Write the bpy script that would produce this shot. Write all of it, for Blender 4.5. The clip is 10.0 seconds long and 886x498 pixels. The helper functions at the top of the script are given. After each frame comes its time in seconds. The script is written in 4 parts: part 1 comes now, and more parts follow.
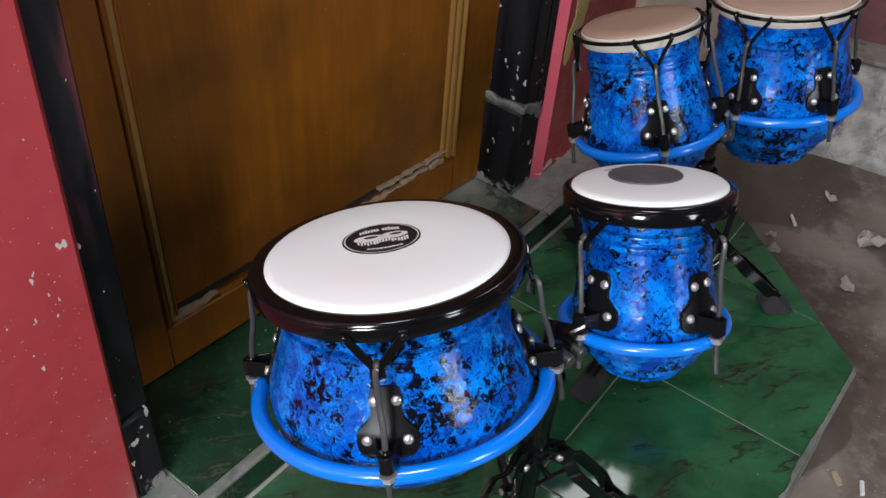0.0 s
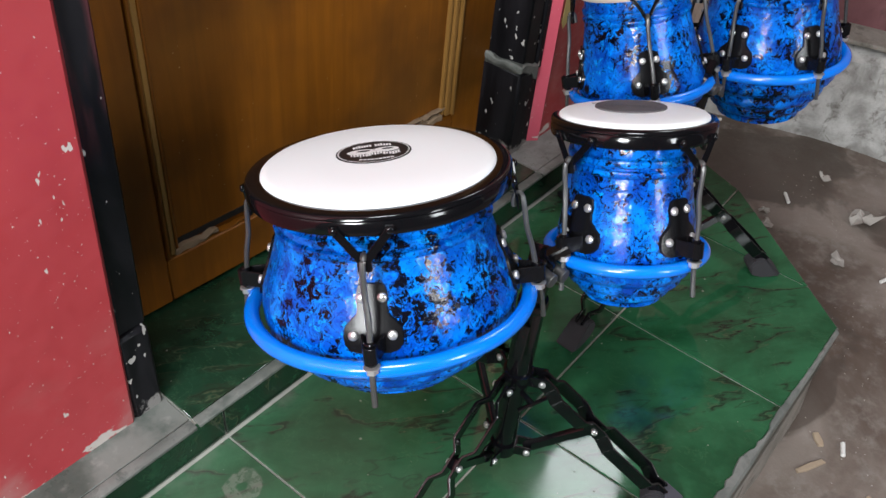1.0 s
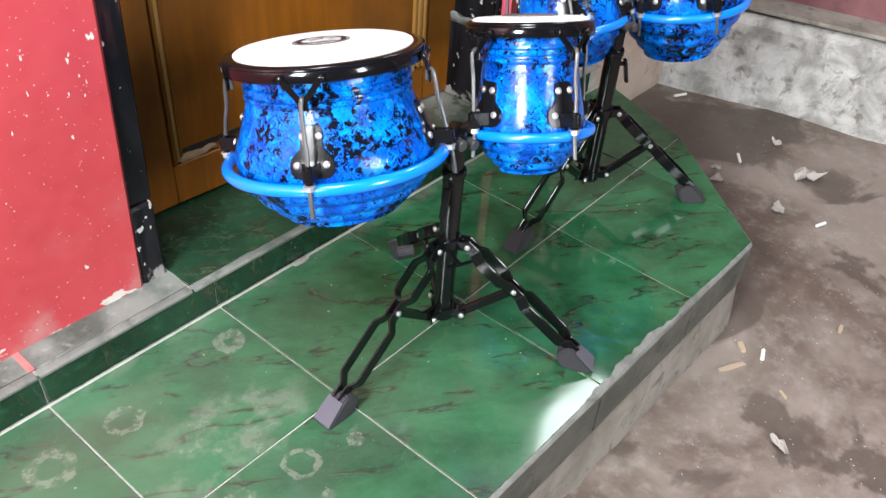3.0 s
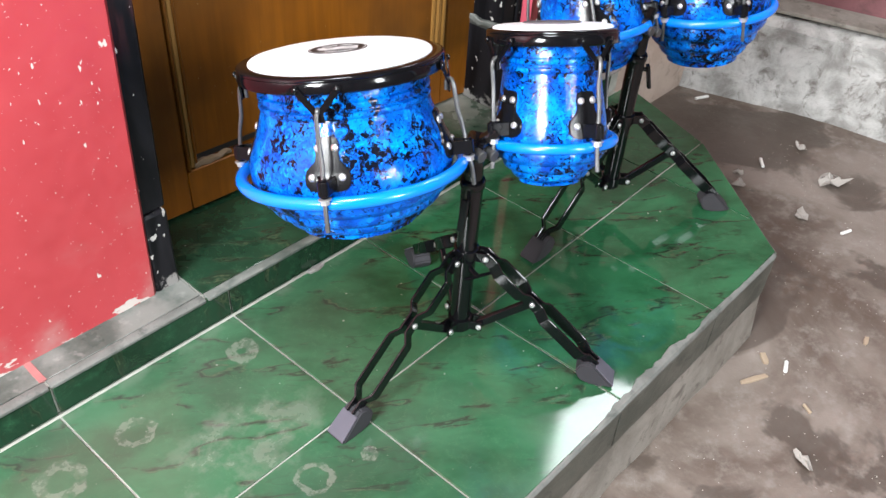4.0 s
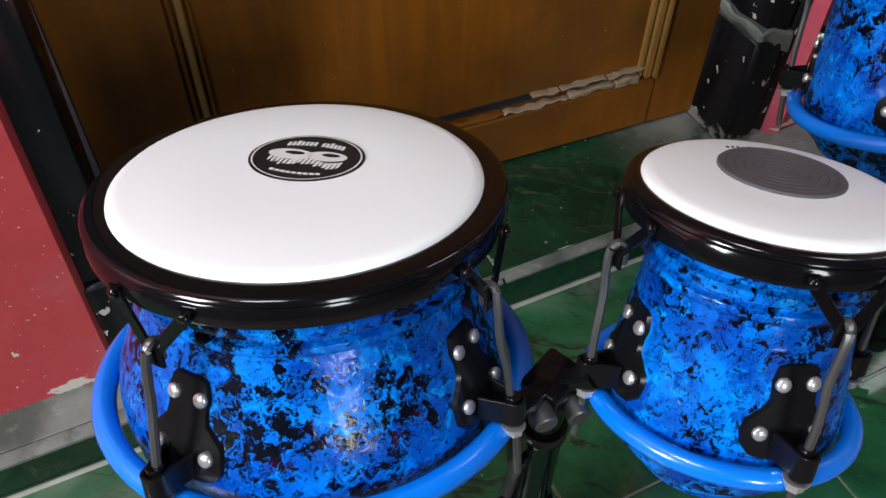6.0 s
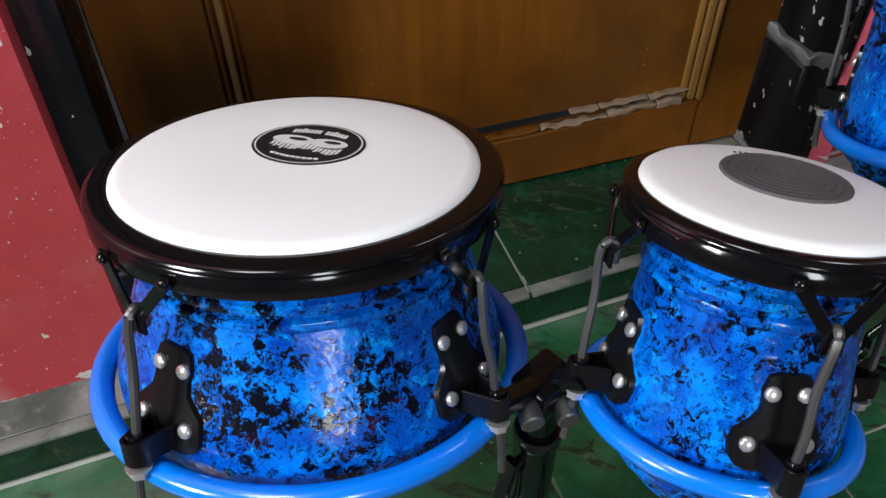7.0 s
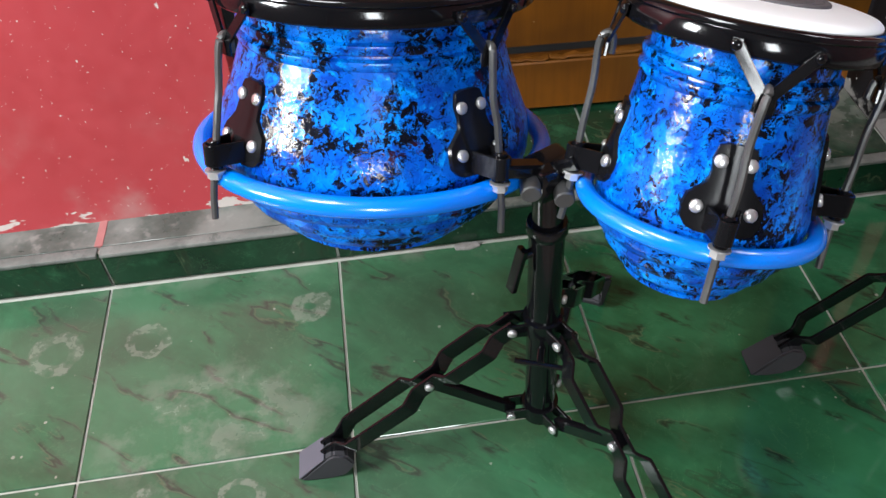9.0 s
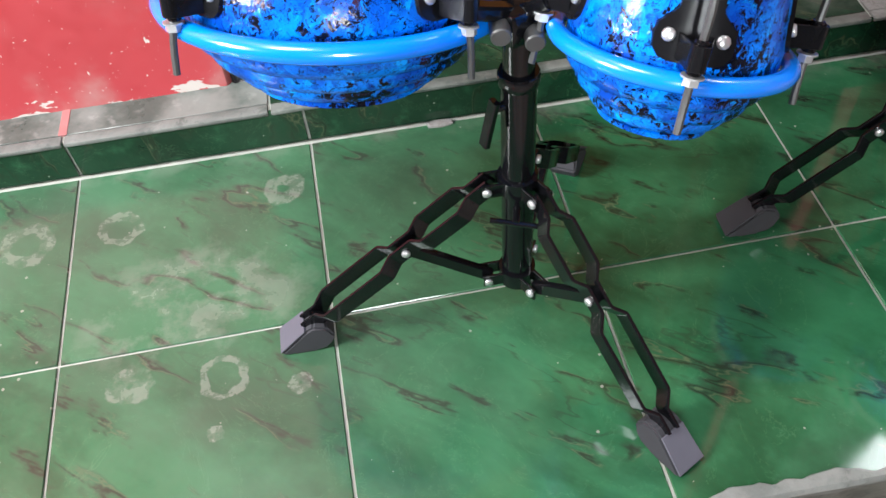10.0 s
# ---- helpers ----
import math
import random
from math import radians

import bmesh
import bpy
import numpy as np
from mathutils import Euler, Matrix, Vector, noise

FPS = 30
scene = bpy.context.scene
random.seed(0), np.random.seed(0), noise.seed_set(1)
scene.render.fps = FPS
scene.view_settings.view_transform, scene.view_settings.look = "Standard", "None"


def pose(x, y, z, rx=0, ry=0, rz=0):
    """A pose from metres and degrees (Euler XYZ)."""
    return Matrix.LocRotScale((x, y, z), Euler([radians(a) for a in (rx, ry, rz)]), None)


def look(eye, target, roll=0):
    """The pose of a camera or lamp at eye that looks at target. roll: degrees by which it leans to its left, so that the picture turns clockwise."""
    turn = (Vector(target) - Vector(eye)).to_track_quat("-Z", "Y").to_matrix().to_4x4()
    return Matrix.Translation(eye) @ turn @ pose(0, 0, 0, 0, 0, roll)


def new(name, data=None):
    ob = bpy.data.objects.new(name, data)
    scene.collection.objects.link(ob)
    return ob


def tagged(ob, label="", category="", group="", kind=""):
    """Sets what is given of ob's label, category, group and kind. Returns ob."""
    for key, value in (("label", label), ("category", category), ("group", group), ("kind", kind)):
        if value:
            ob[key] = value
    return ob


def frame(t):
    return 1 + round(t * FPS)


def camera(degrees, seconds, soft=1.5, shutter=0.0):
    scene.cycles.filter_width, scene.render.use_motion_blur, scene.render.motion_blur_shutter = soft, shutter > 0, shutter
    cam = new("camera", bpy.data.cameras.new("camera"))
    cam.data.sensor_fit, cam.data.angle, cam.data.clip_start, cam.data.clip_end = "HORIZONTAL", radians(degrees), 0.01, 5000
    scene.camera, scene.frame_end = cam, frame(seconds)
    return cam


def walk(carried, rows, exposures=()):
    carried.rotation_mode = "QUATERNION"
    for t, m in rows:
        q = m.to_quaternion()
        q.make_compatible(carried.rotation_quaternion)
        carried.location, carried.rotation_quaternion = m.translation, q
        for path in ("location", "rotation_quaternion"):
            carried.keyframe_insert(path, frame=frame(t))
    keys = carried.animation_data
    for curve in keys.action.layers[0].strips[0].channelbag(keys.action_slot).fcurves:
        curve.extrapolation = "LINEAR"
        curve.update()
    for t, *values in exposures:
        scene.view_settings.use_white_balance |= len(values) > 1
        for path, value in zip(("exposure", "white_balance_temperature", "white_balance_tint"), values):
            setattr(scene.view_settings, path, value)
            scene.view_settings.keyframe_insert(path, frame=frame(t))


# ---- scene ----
cam = camera(55.2, 10.0)
PATH = [
    (0, (-0.057, -0.556, 1.023), (1.174, 0.315, -0.29), 4.9),
    (0.2, (-0.074, -0.579, 1.026), (1.142, 0.308, -0.291), 5.2),
    (0.5, (-0.07, -0.61, 1.014), (1.116, 0.316, -0.303), 5.1),
    (1, (-0.109, -0.622, 0.981), (1.12, 0.259, -0.328), 6.3),
    (1.5, (-0.144, -0.712, 0.984), (1.055, 0.232, -0.309), 4.5),
    (2, (-0.196, -0.845, 0.977), (0.987, 0.165, -0.28), 3.3),
    (2.5, (-0.256, -0.917, 0.977), (0.951, 0.083, -0.265), 3.4),
    (2.7, (-0.269, -0.925, 0.982), (0.95, 0.055, -0.264), 4.5),
    (3.8, (-0.266, -0.929, 0.988), (0.926, 0.055, -0.282), 3.9),
    (4, (-0.245, -0.901, 0.987), (0.939, 0.096, -0.279), 4.2),
    (4.2, (-0.211, -0.863, 0.984), (0.969, 0.149, -0.275), 5.1),
    (4.5, (-0.112, -0.776, 0.967), (1.02, 0.213, -0.352), 3.9),
    (4.7, (-0.025, -0.714, 0.95), (1.053, 0.245, -0.435), 2.9),
    (5, (0.071, -0.627, 0.923), (1.084, 0.294, -0.536), 7.1),
    (5.3, (0.15, -0.568, 0.92), (1.058, 0.378, -0.59), 5.7),
    (5.5, (0.213, -0.56, 0.903), (1.015, 0.497, -0.593), 3.8),
    (5.7, (0.263, -0.545, 0.884), (0.954, 0.571, -0.625), 2.8),
    (6.8, (0.36, -0.574, 0.86), (0.776, 0.696, -0.627), -2.8),
    (7, (0.349, -0.582, 0.855), (0.79, 0.698, -0.618), -1.2),
    (7.2, (0.326, -0.6, 0.864), (0.811, 0.671, -0.602), 1.1),
    (7.5, (0.307, -0.674, 0.874), (0.768, 0.686, -0.518), 0.3),
    (8, (0.302, -0.742, 0.882), (0.715, 0.645, -0.499), -0.2),
    (8.3, (0.34, -0.749, 0.858), (0.634, 0.648, -0.542), -2.5),
    (8.5, (0.364, -0.759, 0.838), (0.577, 0.652, -0.564), -3.4),
    (8.7, (0.381, -0.772, 0.825), (0.528, 0.635, -0.589), -4.1),
    (9, (0.397, -0.799, 0.816), (0.473, 0.594, -0.617), -4.8),
    (9.5, (0.4, -0.829, 0.793), (0.445, 0.496, -0.704), -5.6),
    (10, (0.394, -0.831, 0.778), (0.493, 0.408, -0.789), -5.8),
]
EXPOSURES = [(0.0, -0.82), (1.0, -0.42), (1.5, -0.22), (2.0, 0.18), (2.5, 0.48), (4.0, 0.47), (4.5, 0.33), (5.0, -0.08), (5.5, -0.58), (7.0, -0.70), (8.0, -0.35), (8.5, -0.20), (9.0, 0.0), (9.5, 0.32), (10.0, 0.52)]
walk(cam, [(t, look(eye, target, roll)) for t, eye, target, roll in PATH], EXPOSURES)

# ---- light: daylight through inferred porch openings, plus an added overhead fill ----
world = bpy.data.worlds.new("sky")
world.use_nodes = True
scene.world = world
wn = world.node_tree.nodes
sky_tex = wn.new("ShaderNodeTexSky")
sky_tex.sky_type, sky_tex.sun_disc = "NISHITA", False
sky_tex.sun_elevation, sky_tex.sun_rotation = radians(48), radians(185)
world.node_tree.links.new(sky_tex.outputs[0], wn["Background"].inputs[0])
wn["Background"].inputs[1].default_value = 0.12


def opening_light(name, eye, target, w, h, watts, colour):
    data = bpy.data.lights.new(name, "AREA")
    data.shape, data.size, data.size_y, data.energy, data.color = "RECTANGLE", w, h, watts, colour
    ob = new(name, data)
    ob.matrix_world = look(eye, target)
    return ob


opening_light("daylight_front", (0.35, -3.55, 1.75), (0.35, 0.0, 1.1), 0.55, 1.1, 68, (0.92, 0.97, 1.0))
opening_light("daylight_left", (-1.68, -0.78, 1.52), (0.4, -0.4, 0.3), 0.55, 0.62, 96, (0.95, 0.98, 1.0))
opening_light("daylight_window", (2.20, 0.34, 2.26), (0.55, -0.45, 0.0), 0.76, 0.58, 21, (0.93, 0.97, 1.0))
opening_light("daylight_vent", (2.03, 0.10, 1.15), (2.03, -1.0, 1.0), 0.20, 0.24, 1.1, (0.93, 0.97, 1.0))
# Overhead fill, added to brighten the white heads; no skylight is known.
opening_light("fill_overhead", (-0.37, -0.55, 2.74), (-0.37, -0.55, 0.0), 0.7, 0.7, 50, (0.92, 0.97, 1.0))


# ---- materials ----
def mat(name):
    m = bpy.data.materials.new(name)
    m.use_nodes = True
    return m, m.node_tree.nodes, m.node_tree.links, m.node_tree.nodes["Principled BSDF"]


class G:
    """Short-hand for building a node graph."""

    def __init__(self, name, rough=0.5, metal=0.0, coat=0.0):
        self.m, self.n, self.l, self.p = mat(name)
        self.p.inputs["Roughness"].default_value = rough
        self.p.inputs["Metallic"].default_value = metal
        self.p.inputs["Coat Weight"].default_value = coat
        self.p.inputs["Coat Roughness"].default_value = 0.06

    def put(self, sock, v):
        if isinstance(v, bpy.types.NodeSocket):
            self.l.new(v, sock)
        elif isinstance(v, (tuple, list)) and len(v) == 3 and sock.type == "RGBA":
            sock.default_value = (*v, 1)
        else:
            sock.default_value = v

    def coords(self, world=False, spread=0.0, scale=(1, 1, 1), turn=(0, 0, 0)):
        if world:
            c = self.n.new("ShaderNodeNewGeometry").outputs["Position"]
        else:
            c = self.n.new("ShaderNodeTexCoord").outputs["Object"]
        if spread:
            info = self.n.new("ShaderNodeObjectInfo")
            mul = self.math("MULTIPLY", info.outputs["Random"], spread)
            add = self.n.new("ShaderNodeVectorMath")
            self.l.new(c, add.inputs[0])
            self.l.new(mul, add.inputs[1])
            c = add.outputs[0]
        mp = self.n.new("ShaderNodeMapping")
        self.l.new(c, mp.inputs["Vector"])
        mp.inputs["Scale"].default_value = scale
        mp.inputs["Rotation"].default_value = [radians(a) for a in turn]
        return mp.outputs[0]

    def stretch(self, c, scale):
        mp = self.n.new("ShaderNodeMapping")
        self.l.new(c, mp.inputs["Vector"])
        mp.inputs["Scale"].default_value = scale
        return mp.outputs[0]

    def noise(self, c, scale, detail=4, rough=0.55, distort=0.0):
        t = self.n.new("ShaderNodeTexNoise")
        self.l.new(c, t.inputs["Vector"])
        for k, v in (("Scale", scale), ("Detail", detail), ("Roughness", rough), ("Distortion", distort)):
            t.inputs[k].default_value = v
        return t.outputs["Fac"]

    def cells(self, c, scale, feature="F1", rand=1.0):
        t = self.n.new("ShaderNodeTexVoronoi")
        t.feature = feature
        self.l.new(c, t.inputs["Vector"])
        t.inputs["Scale"].default_value = scale
        t.inputs["Randomness"].default_value = rand
        return t.outputs["Distance"]

    def math(self, op, a, b=0.0, c=None):
        t = self.n.new("ShaderNodeMath")
        t.operation = op
        self.put(t.inputs[0], a)
        self.put(t.inputs[1], b)
        if c is not None:
            self.put(t.inputs[2], c)
        return t.outputs[0]

    def band(self, v, lo, hi, out0=0.0, out1=1.0):
        t = self.n.new("ShaderNodeMapRange")
        t.interpolation_type = "SMOOTHSTEP"
        self.put(t.inputs["Value"], v)
        for k, x in (("From Min", lo), ("From Max", hi), ("To Min", out0), ("To Max", out1)):
            t.inputs[k].default_value = x
        return t.outputs[0]

    def mix(self, f, a, b):
        t = self.n.new("ShaderNodeMix")
        t.data_type = "RGBA"
        self.put(t.inputs[0], f)
        self.put(t.inputs[6], a)
        self.put(t.inputs[7], b)
        return t.outputs[2]

    def xyz(self, c):
        t = self.n.new("ShaderNodeSeparateXYZ")
        self.l.new(c, t.inputs[0])
        return t.outputs

    def bump(self, h, strength=0.2, dist=0.002):
        t = self.n.new("ShaderNodeBump")
        self.l.new(h, t.inputs["Height"])
        t.inputs["Strength"].default_value, t.inputs["Distance"].default_value = strength, dist
        self.l.new(t.outputs[0], self.p.inputs["Normal"])

    def set(self, key, v):
        self.put(self.p.inputs[key], v)
        return self


def plain(name, col, rough=0.5, metal=0.0, coat=0.0, vary=0.15, scale=60, bump=0.0):
    g = G(name, rough, metal, coat)
    c = g.coords(spread=3.0)
    n = g.noise(c, scale, 5)
    big = g.noise(c, scale / 9, 3)
    dark = tuple(x * (1 - vary) for x in col)
    light = tuple(min(1, x * (1 + vary)) for x in col)
    g.set("Base Color", g.mix(g.math("MULTIPLY_ADD", n, 0.5, g.math("MULTIPLY", big, 0.5)), dark, light))
    g.set("Roughness", g.band(big, 0.3, 0.7, rough * 0.85, min(1, rough * 1.2)))
    if bump:
        g.bump(n, bump)
    return g.m


def red_paint(name, base, deep, chip, grime=(0.42, 0.36, 0.33)):
    g = G(name, 0.5)
    c = g.coords()
    x, y, z = g.xyz(c)
    big = g.noise(c, 3.2, 4)
    fine = g.noise(c, 45, 4)
    col = g.mix(g.band(big, 0.3, 0.72), base, deep)
    col = g.mix(g.math("MULTIPLY", fine, 0.2), col, tuple(min(1, v * 1.5 + 0.02) for v in base))
    # small flakes where the paint has chipped off
    tall = g.coords(scale=(1, 1, 0.42))
    peaks = g.math("ADD", g.noise(tall, 105, 2, 0.45), g.band(g.noise(c, 6, 3), 0.35, 0.7, -0.07, 0.05))
    flakes = g.math("MAXIMUM", g.band(peaks, 0.715, 0.73), g.band(g.noise(c, 260, 2, 0.4), 0.735, 0.75))
    # the foot of the wall has lost its paint in patches
    low = g.band(z, 0.066, 0.125, 1.0, 0.0)
    foot = g.math("GREATER_THAN", g.math("MULTIPLY", low, g.noise(g.coords(scale=(0.7, 1, 2)), 19, 5, 0.6)), 0.52)
    col = g.mix(g.math("MULTIPLY", g.band(z, 0.06, 0.30, 0.5, 0.0), g.band(g.noise(c, 9, 4), 0.45, 0.75)), col, grime)
    col = g.mix(g.math("MAXIMUM", flakes, foot), col, chip)
    g.set("Base Color", col)
    g.set("Roughness", g.band(fine, 0.3, 0.7, 0.38, 0.6))
    h = g.math("SUBTRACT", g.math("MULTIPLY_ADD", fine, 0.35, g.math("MULTIPLY", g.noise(c, 14, 3), 0.7)), g.math("MULTIPLY", g.math("MAXIMUM", flakes, foot), 0.6))
    g.bump(h, 0.35, 0.0025)
    return g.m


def green_tile(name, dark_c, light_c, dust_falloff_gain=1.0):
    g = G(name, 0.1, 0, 0.0)
    w = g.coords(world=True)
    c = g.coords(world=True, spread=7.0, turn=(0, 0, 36))
    long_c = g.stretch(c, (0.85, 3.3, 1.0))
    cloud = g.noise(g.stretch(c, (1.0, 1.7, 1.0)), 6.0, 5, 0.6, 0.3)
    col = g.mix(g.band(cloud, 0.3, 0.7), dark_c, light_c)
    col = g.mix(g.band(g.noise(c, 38, 4), 0.5, 0.85, 0, 0.35), col, (0.035, 0.15, 0.07))
    # smoky dark streaks that all run one way, each with a thin tan seam
    warp = g.math("MULTIPLY_ADD", g.noise(c, 55, 3), 0.045, g.noise(long_c, 4.4, 4.2, 0.52, 0.25))
    broken = g.band(g.noise(g.stretch(c, (1.0, 2.0, 1.0)), 11, 4, 0.6), 0.45, 0.57)
    line = g.math("ABSOLUTE", g.math("SUBTRACT", warp, 0.535))
    smoke = g.math("MULTIPLY", g.band(line, 0.0, 0.045, 0.75, 0), broken)
    col = g.mix(smoke, col, (0.016, 0.034, 0.018))
    dark = g.math("MULTIPLY", g.band(line, 0.0, 0.014, 1, 0), broken)
    col = g.mix(g.math("MULTIPLY", dark, 0.88), col, (0.010, 0.020, 0.010))
    second = g.math("MULTIPLY", g.band(g.math("ABSOLUTE", g.math("SUBTRACT", warp, 0.44)), 0.0, 0.012, 1, 0), g.band(g.noise(c, 8, 3), 0.53, 0.42))
    col = g.mix(g.math("MULTIPLY", second, 0.45), col, (0.012, 0.024, 0.012))
    tan = g.math("MULTIPLY", g.band(g.math("ABSOLUTE", g.math("SUBTRACT", warp, 0.553)), 0.0, 0.006, 1, 0), broken)
    col = g.mix(g.math("MULTIPLY", tan, 0.22), col, (0.17, 0.15, 0.08))
    thin = g.band(g.math("ABSOLUTE", g.math("SUBTRACT", g.noise(c, 9, 6, 0.65, 1.2), 0.5)), 0.0, 0.005, 0.14, 0)
    col = g.mix(thin, col, (0.11, 0.25, 0.12))
    # dusty marks left by wet cups and buckets, and dried dirt
    x, y, z = g.xyz(w)
    wob = g.math("MULTIPLY", g.math("SUBTRACT", g.noise(w, 42, 4), 0.5), 0.022)
    dirt_and_falloff = None
    for cx, cy, r, th in ((0.058, -0.102, 0.021, 0.009), (-0.056, -0.105, 0.026, 0.012), (0.186, -0.340, 0.023, 0.006), (0.086, -0.330, 0.014, 0.014), (0.178, -0.404, 0.005, 0.006), (0.267, -0.362, 0.007, 0.008), (0.262, -0.078, 0.016, 0.014)):
        d = g.math("SQRT", g.math("ADD", g.math("POWER", g.math("SUBTRACT", x, cx), 2.0), g.math("POWER", g.math("SUBTRACT", y, cy), 2.0)))
        ring = g.band(g.math("ABSOLUTE", g.math("SUBTRACT", g.math("ADD", d, wob), r)), th * 0.55, th, 1, 0)
        dirt_and_falloff = ring if dirt_and_falloff is None else g.math("MAXIMUM", dirt_and_falloff, ring)
    patch_d = g.math("SQRT", g.math("ADD", g.math("POWER", g.math("SUBTRACT", x, 0.15), 2.0), g.math("POWER", g.math("MULTIPLY", g.math("SUBTRACT", y, -0.235), 1.5), 2.0)))
    patch = g.math("MULTIPLY", g.band(patch_d, 0.05, 0.23, 1, 0), g.math("MULTIPLY", g.band(g.noise(w, 15, 5, 0.65), 0.34, 0.66), 0.72))
    dirt_and_falloff = g.math("MAXIMUM", g.math("MULTIPLY", dirt_and_falloff, g.band(g.noise(w, 48, 4, 0.65), 0.32, 0.64, 0.25, 0.75)), patch)
    edge = g.math("MULTIPLY", g.math("MULTIPLY", g.band(y, -0.05, -0.004, 0, 0.5), g.math("LESS_THAN", y, 0.0)), g.band(g.noise(w, 14, 4), 0.35, 0.65))
    dirt_and_falloff = g.math("MAXIMUM", dirt_and_falloff, edge)
    by_post = g.math("MULTIPLY", g.math("MULTIPLY", g.band(x, 0.88, 1.04, 0, 1.3), g.band(y, 0.0, 0.09)), g.band(g.noise(w, 10, 5, 0.6), 0.30, 0.62))
    dirt_and_falloff = g.math("MAXIMUM", dirt_and_falloff, by_post)
    # Thicker to the left: real dust, plus light falloff put into the colour.
    dust_falloff = g.math("MULTIPLY", g.band(g.noise(w, 3.4, 5, 0.6), 0.28, 0.66, 0.25, 1.0), g.band(g.math("MULTIPLY_ADD", g.noise(w, 2.2, 3), 0.5, x), 0.35, 1.05, 0.30 * dust_falloff_gain, 0.03 * dust_falloff_gain))
    dirt_and_falloff = g.math("MAXIMUM", dirt_and_falloff, dust_falloff)
    specks = g.math("LESS_THAN", g.math("ADD", g.cells(w, 42), g.math("MULTIPLY", g.noise(w, 8, 2), 0.25)), 0.175)
    dirt_and_falloff = g.math("MAXIMUM", dirt_and_falloff, g.math("MULTIPLY", specks, 0.9))
    g.set("Base Color", g.mix(g.math("MULTIPLY", dirt_and_falloff, 0.56), col, (0.285, 0.265, 0.235)))
    g.set("Roughness", g.math("MULTIPLY_ADD", dirt_and_falloff, 0.4, g.band(g.noise(w, 11, 4), 0.3, 0.7, 0.03, 0.075)))
    g.bump(g.math("ADD", g.noise(w, 6, 2), g.math("MULTIPLY", dirt_and_falloff, 0.12)), 0.07, 0.004)
    return g.m


def dirty_ceramic():
    g = G("dusty_grey_green_tile", 0.35)
    c = g.coords(world=True)
    n = g.noise(c, 13, 5, 0.65)
    col = g.mix(g.band(n, 0.35, 0.65), (0.062, 0.078, 0.068), (0.175, 0.180, 0.165))
    col = g.mix(g.band(g.noise(c, 60, 4), 0.55, 0.75, 0, 0.4), col, (0.33, 0.32, 0.30))
    g.set("Base Color", col)
    g.set("Roughness", g.band(n, 0.3, 0.7, 0.25, 0.6))
    g.bump(n, 0.15)
    return g.m


def plaster(name, a, b, stain, scale=5.0, rough=0.85, relief=0.6):
    g = G(name, rough)
    c = g.coords(world=True)
    n1 = g.noise(c, scale, 6, 0.62, 0.4)
    n2 = g.noise(c, scale * 9, 5, 0.6)
    col = g.mix(g.band(n1, 0.32, 0.68), a, b)
    col = g.mix(g.band(g.noise(c, scale * 2.3, 6, 0.7, 0.6), 0.52, 0.68, 0, 0.8), col, stain)
    col = g.mix(g.band(n2, 0.55, 0.8, 0, 0.4), col, tuple(v * 0.55 for v in a))
    g.set("Base Color", col)
    g.bump(g.math("MULTIPLY_ADD", n2, 0.5, n1), relief, 0.006)
    return g.m


def ground_earth():
    g = G("damp_trodden_earth", 0.8)
    c = g.coords(world=True)
    n1 = g.noise(c, 2.3, 6, 0.6, 0.5)
    n2 = g.noise(c, 26, 6, 0.65)
    n3 = g.noise(c, 140, 3, 0.6)
    col = g.mix(g.band(n1, 0.36, 0.64), (0.092, 0.063, 0.048), (0.228, 0.188, 0.162))
    col = g.mix(g.band(n2, 0.45, 0.75, 0, 0.5), col, (0.30, 0.27, 0.245))
    wet = g.band(g.noise(c, 3.4, 5, 0.62, 0.7), 0.53, 0.6)
    col = g.mix(g.math("MULTIPLY", wet, 0.75), col, (0.062, 0.046, 0.036))
    grit = g.math("LESS_THAN", g.math("ADD", g.cells(c, 65), g.math("MULTIPLY", g.noise(c, 6, 2), 0.22)), 0.17)
    col = g.mix(grit, col, (0.45, 0.42, 0.38))
    g.set("Base Color", col)
    g.set("Roughness", g.math("MULTIPLY_ADD", wet, -0.35, 0.85))
    g.bump(g.math("ADD", g.math("MULTIPLY", n2, 0.6), g.math("MULTIPLY", n3, 0.3)), 0.5, 0.006)
    return g.m


def door_wood():
    g = G("varnished_brown_wood", 0.5, 0, 0.0)
    g.p.inputs["Specular IOR Level"].default_value = 0.28
    c = g.coords(scale=(9, 9, 0.55))
    grain = g.noise(c, 7, 6, 0.6, 0.7)
    big = g.noise(g.coords(), 3.0, 4, 0.6)
    col = g.mix(g.band(grain, 0.3, 0.72), (0.165, 0.052, 0.003), (0.222, 0.073, 0.004))
    col = g.mix(g.band(big, 0.40, 0.70, 0, 0.85), col, (0.075, 0.026, 0.002))
    col = g.mix(g.band(g.noise(g.coords(), 1.7, 3), 0.5, 0.75, 0, 0.35), col, (0.22, 0.10, 0.012))
    specks = g.math("LESS_THAN", g.math("ADD", g.cells(g.coords(), 60), g.math("MULTIPLY", g.noise(g.coords(), 9, 2), 0.25)), 0.155)
    col = g.mix(specks, col, (0.36, 0.25, 0.14))
    g.set("Base Color", col)
    g.set("Roughness", g.band(big, 0.3, 0.7, 0.42, 0.6))
    g.bump(grain, 0.06, 0.002)
    return g.m


